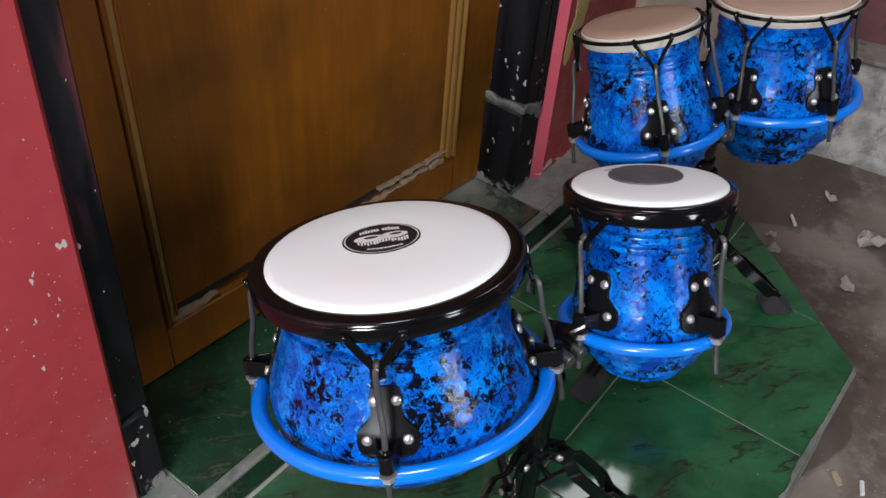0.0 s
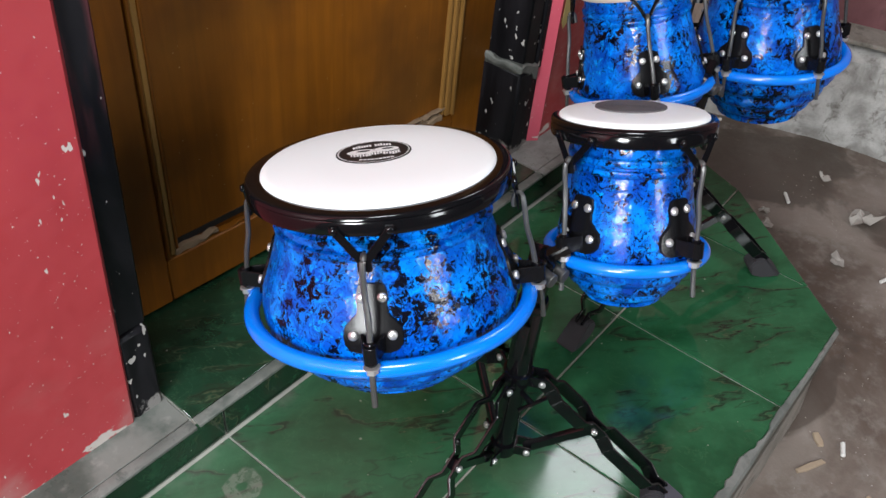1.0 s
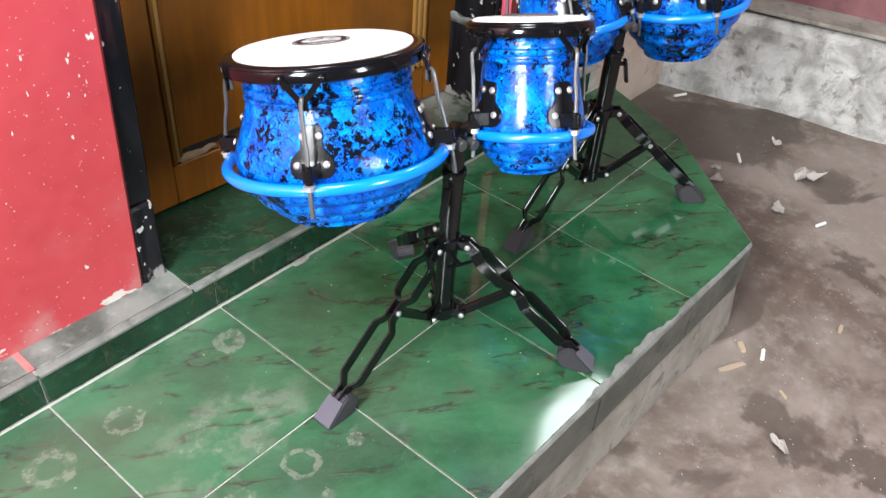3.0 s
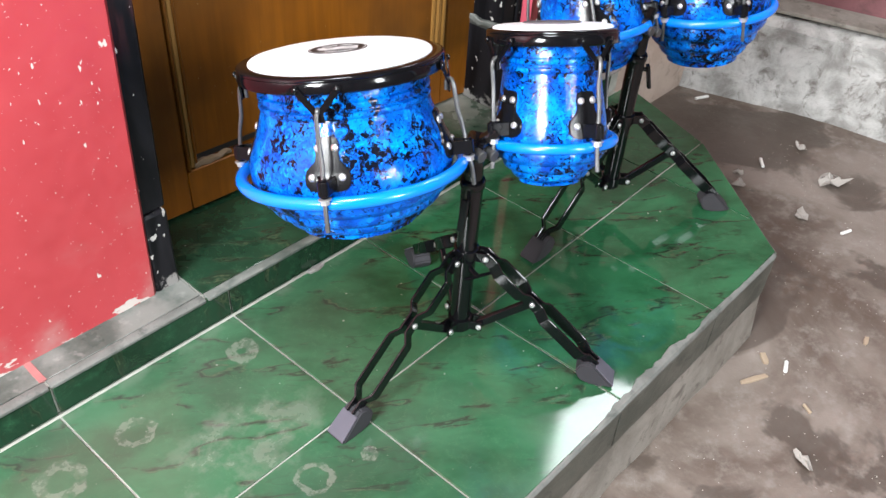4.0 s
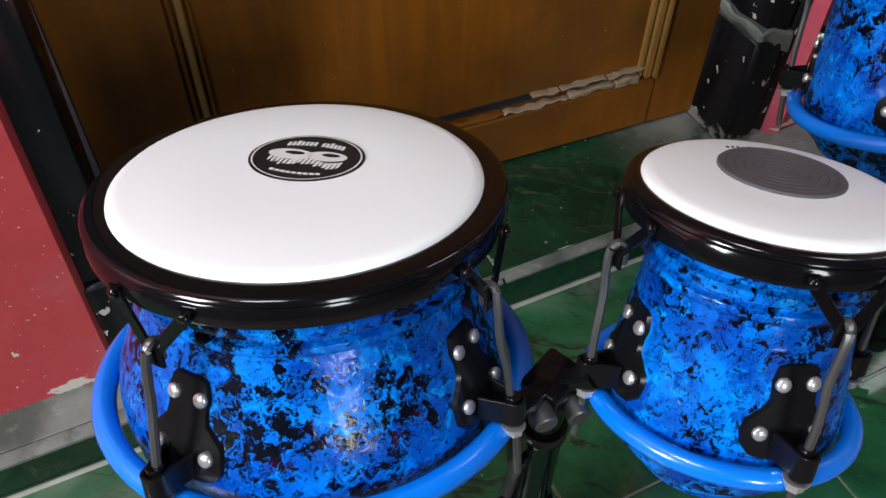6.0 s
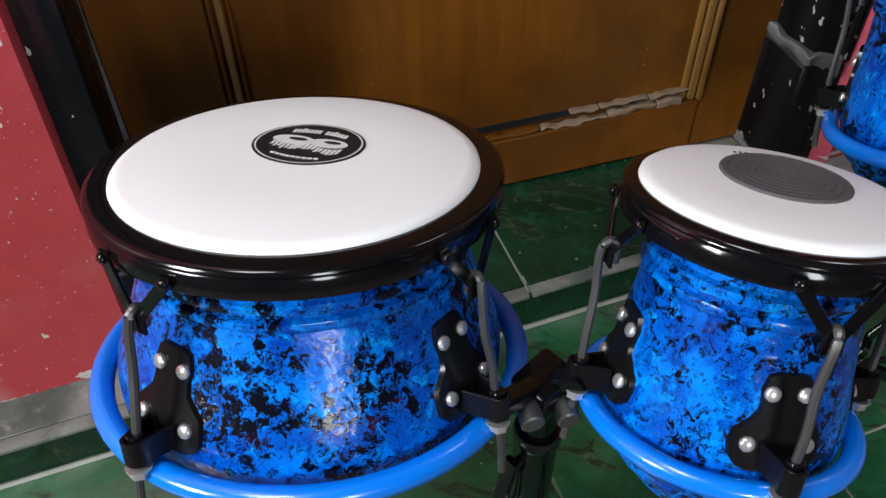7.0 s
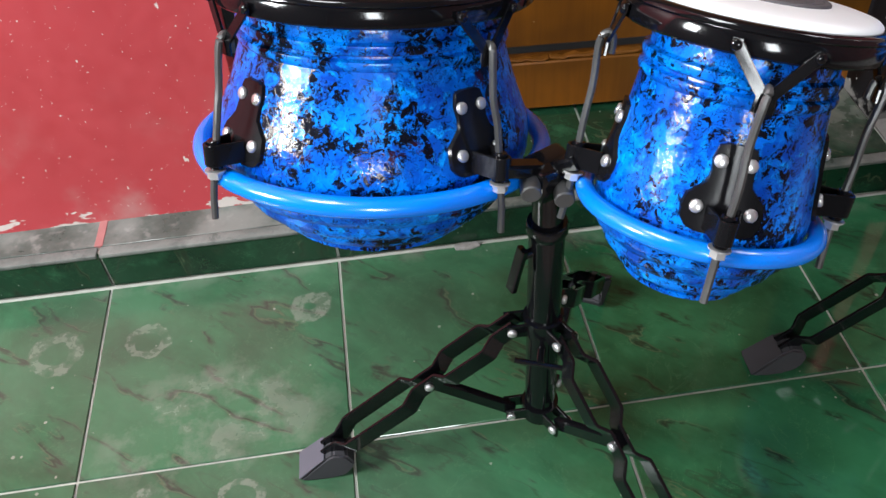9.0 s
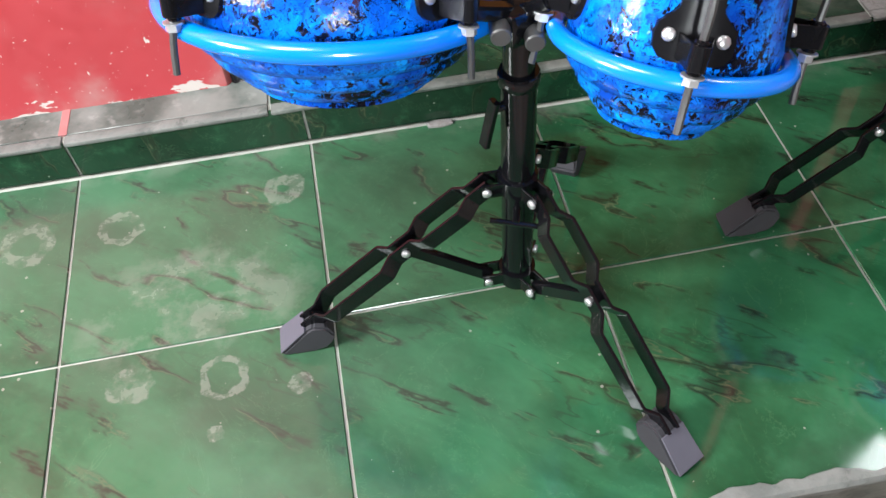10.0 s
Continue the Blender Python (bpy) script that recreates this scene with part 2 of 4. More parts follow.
def jamb_paint():
    g = G("worn_black_paint", 0.42)
    g.p.inputs["Specular IOR Level"].default_value = 0.14
    c = g.coords(spread=2.0)
    n = g.noise(g.coords(spread=2.0, scale=(3, 3, 0.6)), 6, 5, 0.6, 0.6)
    col = g.mix(g.band(n, 0.35, 0.7), (0.005, 0.005, 0.006), (0.016, 0.015, 0.018))
    z = g.xyz(g.coords(world=True))[2]
    old = g.math("MULTIPLY", g.band(z, 0.42, 0.62), g.band(g.noise(g.coords(scale=(5, 5, 0.8)), 5, 4), 0.47, 0.62))
    col = g.mix(old, col, (0.085, 0.026, 0.030))
    spots = g.band(g.math("ADD", g.noise(g.coords(spread=2.0, scale=(1, 1, 0.6)), 95, 2, 0.45), g.band(g.noise(c, 9, 3), 0.35, 0.7, -0.08, 0.06)), 0.665, 0.68)
    low = g.band(g.math("MULTIPLY", g.band(z, 0.05, 0.145, 1.0, 0.0), g.noise(c, 24, 6, 0.7)), 0.38, 0.45, 0, 0.6)
    col = g.mix(g.math("MAXIMUM", spots, low), col, (0.42, 0.40, 0.38))
    g.set("Base Color", col)
    g.set("Roughness", g.band(n, 0.3, 0.7, 0.3, 0.6))
    g.bump(g.math("MULTIPLY_ADD", spots, -0.6, n), 0.3, 0.003)
    return g.m


def marbled_blue():
    g = G("marbled_blue_lacquer", 0.45, 0, 0.55)
    g.p.inputs["Coat Roughness"].default_value = 0.035
    g.p.inputs["Specular IOR Level"].default_value = 0.04
    c = g.coords(spread=11.0, scale=(1, 1, 0.95))
    warp = g.n.new("ShaderNodeTexNoise")
    g.l.new(c, warp.inputs["Vector"])
    warp.inputs["Scale"].default_value = 85
    warp.inputs["Detail"].default_value = 3
    vm = g.n.new("ShaderNodeVectorMath")
    vm.operation = "MULTIPLY_ADD"
    g.l.new(warp.outputs["Color"], vm.inputs[0])
    vm.inputs[1].default_value = (0.024, 0.024, 0.022)
    g.l.new(c, vm.inputs[2])
    k = vm.outputs[0]
    base = g.mix(g.band(g.noise(k, 30, 5, 0.6), 0.34, 0.68), (0.0, 0.072, 0.47), (0.0, 0.225, 0.89))
    base = g.mix(g.band(g.noise(k, 75, 5, 0.65), 0.54, 0.70, 0, 0.75), base, (0.0, 0.40, 1.0))
    base = g.mix(g.band(g.noise(k, 48, 5, 0.65), 0.50, 0.62, 0, 0.85), base, (0.0, 0.040, 0.34))
    region = g.math("MULTIPLY_ADD", g.noise(c, 17, 3, 0.5), 0.7, g.math("MULTIPLY", g.noise(c, 48, 3, 0.55), 0.3))
    crumb = g.noise(k, 118, 6, 0.74)
    blots = g.math("ADD", crumb, g.band(region, 0.36, 0.66, -0.080, 0.11))
    black = g.band(blots, 0.535, 0.580)
    crack = g.math("MULTIPLY", g.band(g.math("ABSOLUTE", g.math("SUBTRACT", g.noise(k, 90, 5, 0.65), 0.5)), 0.002, 0.020, 1, 0), g.band(g.noise(c, 40, 3), 0.46, 0.58))
    black = g.math("MAXIMUM", black, g.math("MULTIPLY", crack, 0.8))
    fleck = g.band(g.noise(k, 240, 4, 0.6), 0.565, 0.63, 0, 0.85)
    black = g.math("MAXIMUM", black, fleck)
    col = g.mix(black, base, (0.001, 0.002, 0.008))
    purple = g.math("MULTIPLY", g.band(g.noise(c, 19, 2), 0.66, 0.72), g.band(crumb, 0.44, 0.54))
    col = g.mix(g.math("MULTIPLY", purple, 0.85), col, (0.030, 0.003, 0.016))
    g.set("Base Color", col)
    g.bump(g.math("MULTIPLY_ADD", g.noise(k, 120, 4, 0.6), 0.5, g.noise(c, 48, 3)), 0.62, 0.0019)
    ct = g.n["Bump"].outputs[0]
    g.l.new(ct, g.p.inputs["Coat Normal"])
    return g.m


M_TILE = green_tile("green_marbled_tile", (0.008, 0.053, 0.020), (0.022, 0.118, 0.050))
# Darker copy of the floor tile: partly own tone, partly shade by the door.
M_TILE_SHADED = green_tile("dark_shaded_green_tile", (0.003, 0.018, 0.008), (0.008, 0.040, 0.019), 0.25)
M_SILL = dirty_ceramic()
M_GROUT = plain("pale_grout", (0.36, 0.36, 0.32), 0.85, vary=0.6, scale=40)
M_CONC = plaster("bare_concrete", (0.20, 0.18, 0.155), (0.33, 0.30, 0.265), (0.12, 0.105, 0.09), 9)
M_SIDE = plaster("soiled_tile_edge", (0.060, 0.068, 0.056), (0.125, 0.125, 0.105), (0.035, 0.04, 0.034), 12, 0.5, 0.25)
M_NOSE = plaster("worn_cement_nosing", (0.105, 0.112, 0.102), (0.19, 0.192, 0.178), (0.065, 0.075, 0.066), 14, 0.7, 0.3)
M_MORTAR = plaster("chipped_mortar", (0.21, 0.195, 0.185), (0.31, 0.295, 0.28), (0.16, 0.145, 0.13), 22)
M_RED = red_paint("flaking_red_paint", (0.43, 0.044, 0.053), (0.36, 0.033, 0.041), (0.58, 0.52, 0.48))
# Same paint with a darker base colour, for the wall right of the door.
M_RED_DARK = red_paint("dark_red_paint", (0.27, 0.026, 0.028), (0.20, 0.02, 0.022), (0.45, 0.40, 0.36))
# Pinker, lighter red: the light on the bevelled edge is in its colour.
M_PINK = red_paint("lit_pink_edge", (0.62, 0.10, 0.15), (0.52, 0.075, 0.11), (0.62, 0.55, 0.5))
M_STAIN = plain("dull_pink_stain", (0.34, 0.13, 0.125), 0.7, vary=0.35, scale=60)
M_OCHRE = plain("old_ochre_paint", (0.36, 0.27, 0.10), 0.7, vary=0.3, scale=30)
M_BEIGE = plaster("rough_beige_plaster", (0.44, 0.345, 0.285), (0.54, 0.44, 0.37), (0.33, 0.26, 0.215), 8)
M_LIME = plaster("grey_limewashed_plaster", (0.24, 0.23, 0.215), (0.56, 0.55, 0.53), (0.13, 0.115, 0.10), 11)
M_MAROON = plaster("dull_maroon_wall", (0.16, 0.062, 0.070), (0.23, 0.10, 0.105), (0.10, 0.05, 0.05), 4)
# Unseen porch shell, coloured dark to keep bounce light low.
M_PORCH = plaster("dimmed_porch_plaster", (0.085, 0.075, 0.065), (0.115, 0.105, 0.09), (0.06, 0.055, 0.05), 3, relief=0.2)
M_GROUND = ground_earth()
M_WOOD = door_wood()
M_RAW = plain("splintered_raw_wood", (0.20, 0.135, 0.085), 0.75, vary=0.45, scale=40, bump=0.5)
M_MOULD = plain("worn_moulding_wood", (0.25, 0.125, 0.03), 0.45, vary=0.4, scale=25)
M_JAMB = jamb_paint()
M_BLUE = marbled_blue()
M_RING = plain("sky_blue_enamel", (0.0, 0.20, 0.88), 0.22, 0, 0.6, vary=0.08, scale=30)
M_BLACK = plain("black_enamel", (0.004, 0.004, 0.005), 0.10, 0, 0.0, vary=0.25, scale=30)
M_BLACK.node_tree.nodes["Principled BSDF"].inputs["Specular IOR Level"].default_value = 0.4
M_LUG = plain("black_bracket_enamel", (0.006, 0.006, 0.007), 0.20, 0, 0.0, vary=0.25, scale=30)
M_LUG.node_tree.nodes["Principled BSDF"].inputs["Specular IOR Level"].default_value = 0.22
M_IRON = plain("black_iron", (0.004, 0.004, 0.005), 0.12, 0.0, 0.0, vary=0.3, scale=50, bump=0.05)
M_IRON.node_tree.nodes["Principled BSDF"].inputs["Specular IOR Level"].default_value = 0.42
M_STEEL = plain("dull_steel_rod", (0.115, 0.115, 0.115), 0.40, 0.7, vary=0.3, scale=90, bump=0.1)
M_BOLT = plain("zinc_bolt", (0.66, 0.66, 0.66), 0.30, 0.75, vary=0.15, scale=120)
M_HEAD = plain("white_drum_film", (0.93, 0.95, 0.97), 0.38, vary=0.02, scale=9)
M_SKIN = plain("tan_hide", (0.40, 0.26, 0.20), 0.6, vary=0.16, scale=28, bump=0.1)
M_HIDE_EDGE = plain("pale_hide_edge", (0.66, 0.62, 0.55), 0.7, vary=0.12, scale=60, bump=0.2)
M_PATCH = plain("grey_tuning_paste", (0.085, 0.078, 0.085), 0.65, vary=0.15, scale=70, bump=0.15)
M_INK = plain("black_ink", (0.012, 0.012, 0.014), 0.45)
M_INKW = plain("white_ink", (0.75, 0.75, 0.75), 0.5)
M_PAD = plain("pale_rubber", (0.082, 0.078, 0.100), 0.75, vary=0.3, scale=30, bump=0.1)
M_RUBBER = plain("dusty_grey_rubber", (0.026, 0.025, 0.030), 0.7, vary=0.5, scale=40, bump=0.15)
# Second stand's feet and pads: the shade they stand in is in this colour.
M_RUBBER_B = plain("shaded_dusty_rubber", (0.030, 0.028, 0.032), 0.8, vary=0.4, scale=40, bump=0.15)
M_RUBBER_D = plain("black_rubber", (0.02, 0.02, 0.022), 0.75, vary=0.3, scale=60)
M_PAPER = plain("weathered_paper", (0.36, 0.33, 0.30), 0.85, vary=0.25, scale=30)
M_CHIP = plain("tan_wood_chip", (0.36, 0.275, 0.195), 0.8, vary=0.3, scale=60)
M_WHITE = plain("white_paper_stub", (0.74, 0.73, 0.70), 0.8, vary=0.12, scale=60)


# ---- building helpers ----
def finish(bm, angle=38):
    bmesh.ops.recalc_face_normals(bm, faces=bm.faces[:])
    for fc in bm.faces:
        fc.smooth = True
    lim = radians(angle)
    for e in bm.edges:
        e.smooth = len(e.link_faces) == 2 and e.calc_face_angle(0) < lim


def part(name, bm, material, parent, label=""):
    finish(bm)
    me = bpy.data.meshes.new(name)
    bm.to_mesh(me)
    bm.free()
    me.materials.append(material)
    ob = new(name, me)
    ob.parent = parent
    if label:
        ob["label"] = label
    return ob


def thing(name, m, label, category, group="", kind=""):
    ob = new(name)
    ob.matrix_world = m
    return tagged(ob, label, category, group, kind)


def structure(name, bm, material, label, category="wall"):
    return tagged(part(name, bm, material, None), label, category, kind="structure")


def add_box(bm, x0, x1, y0, y1, z0, z1, bevel=0.0, m=None, seg=1):
    r = bmesh.ops.create_cube(bm, size=1)
    vs = r["verts"]
    bmesh.ops.transform(bm, verts=vs, matrix=Matrix.LocRotScale(((x0 + x1) / 2, (y0 + y1) / 2, (z0 + z1) / 2), None, (x1 - x0, y1 - y0, z1 - z0)))
    if bevel:
        es = list({e for v in vs for e in v.link_edges})
        out = bmesh.ops.bevel(bm, geom=es, offset=bevel, segments=seg, affect="EDGES", profile=0.5)
        vs = list({v for v in out["verts"]} | {v for v in vs if v.is_valid})
        seen = set(vs)
        stack = list(vs)
        while stack:
            v = stack.pop()
            for e in v.link_edges:
                o = e.other_vert(v)
                if o not in seen:
                    seen.add(o)
                    stack.append(o)
        vs = list(seen)
    if m is not None:
        bmesh.ops.transform(bm, verts=vs, matrix=m)
    return bm


def box(*a, **k):
    return add_box(bmesh.new(), *a, **k)


def lathe(profile, seg=64, bm=None, m=None, close=False):
    """Turn (radius, height) pairs round z."""
    bm = bm or bmesh.new()
    rings = []
    for r, z in profile:
        if r < 1e-6:
            rings.append([bm.verts.new((0, 0, z))])
        else:
            rings.append([bm.verts.new((r * math.cos(2 * math.pi * i / seg), r * math.sin(2 * math.pi * i / seg), z)) for i in range(seg)])
    pairs = list(zip(rings, rings[1:]))
    if close:
        pairs.append((rings[-1], rings[0]))
    for a, b in pairs:
        for i in range(seg):
            j = (i + 1) % seg
            q = [a[i % len(a)], a[j % len(a)], b[j % len(b)], b[i % len(b)]]
            q = list(dict.fromkeys(q))
            if len(q) > 2:
                bm.faces.new(q)
    if m is not None:
        bmesh.ops.transform(bm, verts=[v for r in rings for v in r], matrix=m)
    return bm


def tube(points, r, seg=10, bm=None, flat=None):
    """A round rod along points; flat=(w, h, up) makes a flat bar instead."""
    bm = bm or bmesh.new()
    pts = [Vector(p) for p in points]
    rings = []
    for i, p in enumerate(pts):
        d = (pts[min(i + 1, len(pts) - 1)] - pts[max(i - 1, 0)]).normalized()
        if flat:
            up = Vector(flat[2])
            side = d.cross(up).normalized()
            top = side.cross(d).normalized()
            w, h = flat[0] / 2, flat[1] / 2
            b = min(w, h) * 0.35
            shape = [(w, h - b), (w - b, h), (b - w, h), (-w, h - b), (-w, b - h), (b - w, -h), (w - b, -h), (w, b - h)]
            rings.append([bm.verts.new(p + side * a + top * c) for a, c in shape])
        else:
            up = Vector((0, 0, 1)) if abs(d.z) < 0.9 else Vector((1, 0, 0))
            side = d.cross(up).normalized()
            top = side.cross(d)
            rings.append([bm.verts.new(p + (side * math.cos(2 * math.pi * k / seg) + top * math.sin(2 * math.pi * k / seg)) * r) for k in range(seg)])
    n = len(rings[0])
    for a, b in zip(rings, rings[1:]):
        for k in range(n):
            bm.faces.new((a[k], a[(k + 1) % n], b[(k + 1) % n], b[k]))
    bm.faces.new(rings[0][::-1])
    bm.faces.new(rings[-1])
    return bm


def smooth_path(points, steps=5):
    """A Catmull-Rom curve through the points."""
    p = [Vector(q) for q in points]
    p = [p[0] * 2 - p[1]] + p + [p[-1] * 2 - p[-2]]
    out = []
    for i in range(1, len(p) - 2):
        for k in range(steps):
            t = k / steps
            a, b, c, d = p[i - 1:i + 3]
            out.append(0.5 * (2 * b + (c - a) * t + (2 * a - 5 * b + 4 * c - d) * t * t + (3 * b - a - 3 * c + d) * t ** 3))
    return out + [p[-2]]


def prism(outline, z0, z1, inset=0.0, bm=None, m=None):
    """A flat piece with the given outline; inset rounds its upper edge."""
    bm = bm or bmesh.new()
    pts = [Vector((x, y, 0)) for x, y in outline]
    mid = sum(pts, Vector()) / len(pts)
    low = [bm.verts.new((p.x, p.y, z0)) for p in pts]
    rows = [low]
    if inset:
        rows.append([bm.verts.new((p.x, p.y, z1 - inset)) for p in pts])
        tops = []
        for i, p in enumerate(pts):
            a, b = (pts[i - 1] - p).normalized(), (pts[(i + 1) % len(pts)] - p).normalized()
            h = a + b
            if h.length < 1e-4:
                h = mid - p
            h.normalize()
            if h.dot(mid - p) < 0:
                h = -h
            tops.append(bm.verts.new((p.x + h.x * inset * 1.3, p.y + h.y * inset * 1.3, z1)))
        rows.append(tops)
    else:
        rows.append([bm.verts.new((p.x, p.y, z1)) for p in pts])
    n = len(pts)
    for a, b in zip(rows, rows[1:]):
        for i in range(n):
            bm.faces.new((a[i], a[(i + 1) % n], b[(i + 1) % n], b[i]))
    bm.faces.new(rows[-1])
    bm.faces.new(low[::-1])
    if m is not None:
        bmesh.ops.transform(bm, verts=[v for r in rows for v in r], matrix=m)
    return bm


def clip(poly, a, b, c):
    """The part of a polygon where a*x + b*y <= c."""
    out = []
    for i, p in enumerate(poly):
        q = poly[(i + 1) % len(poly)]
        dp, dq = a * p[0] + b * p[1] - c, a * q[0] + b * q[1] - c
        if dp <= 0:
            out.append(p)
        if dp * dq < 0:
            t = dp / (dp - dq)
            out.append((p[0] + (q[0] - p[0]) * t, p[1] + (q[1] - p[1]) * t))
    return out


def cyl(r, p0, p1, seg=14, bevel=0.0, bm=None):
    d = Vector(p1) - Vector(p0)
    h = d.length
    prof = [(0, 0), (r - bevel, 0), (r, bevel), (r, h - bevel), (r - bevel, h), (0, h)] if bevel else [(0, 0), (r, 0), (r, h), (0, h)]
    return lathe(prof, seg, bm, Matrix.Translation(p0) @ d.to_track_quat("Z", "Y").to_matrix().to_4x4())


def wall_with_hole(name, along, across, z0, z1, hole, material, label):
    """A wall box (x0, x1), (y0, y1) with an opening (a0, a1, h0, h1) along its longer side."""
    (x0, x1), (y0, y1) = along, across
    bm = bmesh.new()
    a0, a1, h0, h1 = hole
    if x1 - x0 > y1 - y0:
        add_box(bm, x0, a0, y0, y1, z0, z1)
        add_box(bm, a1, x1, y0, y1, z0, z1)
        add_box(bm, a0, a1, y0, y1, z0, h0)
        add_box(bm, a0, a1, y0, y1, h1, z1)
    else:
        add_box(bm, x0, x1, y0, a0, z0, z1)
        add_box(bm, x0, x1, a1, y1, z0, z1)
        add_box(bm, x0, x1, a0, a1, z0, h0)
        add_box(bm, x0, x1, a0, a1, h1, z1)
    return structure(name, bm, material, label)


# ---- the setting ----
GROUND_Z, SILL_Z = -0.21, 0.06
CORNER_A, CORNER_B = (1.131, -0.567), (1.378, -0.272)

bm = bmesh.new()
bmesh.ops.create_grid(bm, x_segments=150, y_segments=110, size=0.5, matrix=Matrix.Diagonal((7.5, 5.5, 1, 1)))
for v in bm.verts:
    v.co.x -= 0.2
    v.co.y -= 1.35
    q = v.co.x * 1.7, v.co.y * 1.7, 0.3
    v.co.z = GROUND_Z - 0.006 + 0.012 * noise.noise(q) + 0.005 * noise.noise((v.co.x * 7, v.co.y * 7, 1.1))
rim = [e for e in bm.edges if e.is_boundary]
out = bmesh.ops.extrude_edge_only(bm, edges=rim)
for v in out["geom"]:
    if isinstance(v, bmesh.types.BMVert):
        d = Vector((v.co.x + 0.2, v.co.y + 1.35, 0)).normalized()
        v.co = (v.co.x + d.x * 60, v.co.y + d.y * 60, GROUND_Z - 0.01)
structure("ground", bm, M_GROUND, "damp brown trodden earth with pale dusty patches", "ground")

# platform: mortar core, concrete skirt, then tiles
core = [(-2.6, 0.05), (-2.6, -0.562), (1.128, -0.562), (1.372, -0.270), (1.41, -0.17), (1.45, 0.12), (-2.6, 0.12)]
platform = structure("floor", prism(core, -0.10, -0.0028), M_GROUT, "raised porch platform laid with glossy green marbled tiles", "floor")
skirt = [(-2.6, 0.05), (-2.6, -0.566), (1.130, -0.566), (1.376, -0.270), (1.414, -0.17), (1.455, 0.12)]
bm = prism(skirt, GROUND_Z - 0.03, -0.098)
bmesh.ops.subdivide_edges(bm, edges=[e for e in bm.edges if e.calc_length() > 0.5], cuts=60)
for v in bm.verts:
    if v.co.z < -0.15:
        k = noise.noise((v.co.x * 9, v.co.y * 9, 2.0))
        v.co.y -= 0.012 + 0.014 * k
        v.co.x += (0.01 + 0.01 * k) if v.co.x > 1.0 else 0
structure("trim", bm, M_CONC, "rough bare concrete foot of the porch platform", "step")

# wall, split round the door and the window
bm = box(-2.6, 0.211, 0.064, 0.30, SILL_Z - 0.03, 2.7, bevel=0.006)
for v in bm.verts:
    if v.co.x > 0:
        v.co.x += 0.034 * max(0.0, v.co.z - 0.06)
structure("wall_1", bm, M_RED, "flaking bright red painted plaster wall", "wall")
bm = bmesh.new()
add_box(bm, 1.140, 1.42, 0.080, 0.30, SILL_Z - 0.08, 2.7, bevel=0.004)
structure("wall_2", bm, M_RED_DARK, "dull dark red painted plaster wall with a worn foot", "wall")
bm = bmesh.new()
add_box(bm, 1.42, 1.45, 0.084, 0.30, GROUND_Z - 0.03, 2.7)
# a large opening high in the wall and a small one below it
add_box(bm, 1.45, 1.92, 0.084, 0.30, GROUND_Z - 0.03, 1.52)
add_box(bm, 1.92, 2.14, 0.084, 0.30, GROUND_Z - 0.03, 1.02)
add_box(bm, 1.92, 2.14, 0.084, 0.30, 1.28, 1.52)
add_box(bm, 2.14, 2.80, 0.084, 0.30, GROUND_Z - 0.03, 1.52)
add_box(bm, 1.45, 1.68, 0.084, 0.30, 1.52, 2.7)
add_box(bm, 1.68, 2.80, 0.084, 0.30, 2.62, 2.7)
add_box(bm, 2.80, 3.2, 0.084, 0.30, GROUND_Z - 0.03, 2.7)
structure("wall_3", bm, M_BEIGE, "bare rough beige plaster wall", "wall")
structure("wall_4", box(0.213, 1.140, 0.06, 0.30, 2.08, 2.7), M_RED, "red painted wall over the door", "wall")
bm = bmesh.new()
n = 14
edge = [(1.122 + 0.004 * noise.noise((0, 0, i * 1.7)), SILL_Z + (2.05 - SILL_Z) * i / n) for i in range(n + 1)]
rows = []
for x, z in edge:
    rows.append([bm.verts.new(p) for p in ((x, 0.12, z), (x, 0.090, z), (1.142, 0.0745, z), (1.146, 0.079, z), (1.146, 0.12, z))])
for a, b in zip(rows, rows[1:]):
    for k in range(4):
        bm.faces.new((a[k], a[k + 1], b[k + 1], b[k]))
structure("trim_1", bm, M_PINK, "pink plaster edge beside the door frame, lightened as if lit", "trim")
bm = prism([(1.158, 0.305), (1.166, 0.29), (1.178, 0.30), (1.186, 0.335), (1.204, 0.345), (1.214, 0.385), (1.222, 0.46), (1.214, 0.52), (1.185, 0.50), (1.172, 0.43), (1.176, 0.38), (1.160, 0.35)], 0, 0.0012, m=Matrix.Translation((0, 0.0800, 0)) @ pose(0, 0, 0, 90, 0, 0))
structure("trim_2", bm, M_OCHRE, "patch of old ochre paint on the red wall", "paint patch")

# low neighbouring wall with its ledge, and the wall over it
turn = math.degrees(math.atan2(-0.545, 0.15)) + 90
base_m = Matrix.Translation((2.0, 0.03, 0)) @ pose(0, 0, 0, 0, 0, turn)
bm = bmesh.new()
bmesh.ops.create_grid(bm, x_segments=3, y_segments=90, size=0.5)
for v in bm.verts:
    row = round((v.co.x + 0.5) * 3)
    yy = (v.co.y - 0.5) * 3.4 + 0.25
    x, z = ((-0.012, GROUND_Z - 0.04), (0.012, -0.10), (0.024, 0.016), (0.045, 0.030))[row]
    x += 0.018 * noise.noise((yy * 4, z * 5, 0.7)) + 0.008 * noise.noise((yy * 16, z * 12, 3.1)) + (0.012 * noise.noise((yy * 9, 0, 5)) if row == 0 else 0)
    v.co = (x, yy, z + 0.006 * noise.noise((yy * 8, 2.2, z)))
front = [e for e in bm.edges if e.is_boundary and all(v.co.z > 0.02 for v in e.verts) and abs(e.verts[0].co.y - e.verts[1].co.y) > 0.01]
out = bmesh.ops.extrude_edge_only(bm, edges=front)
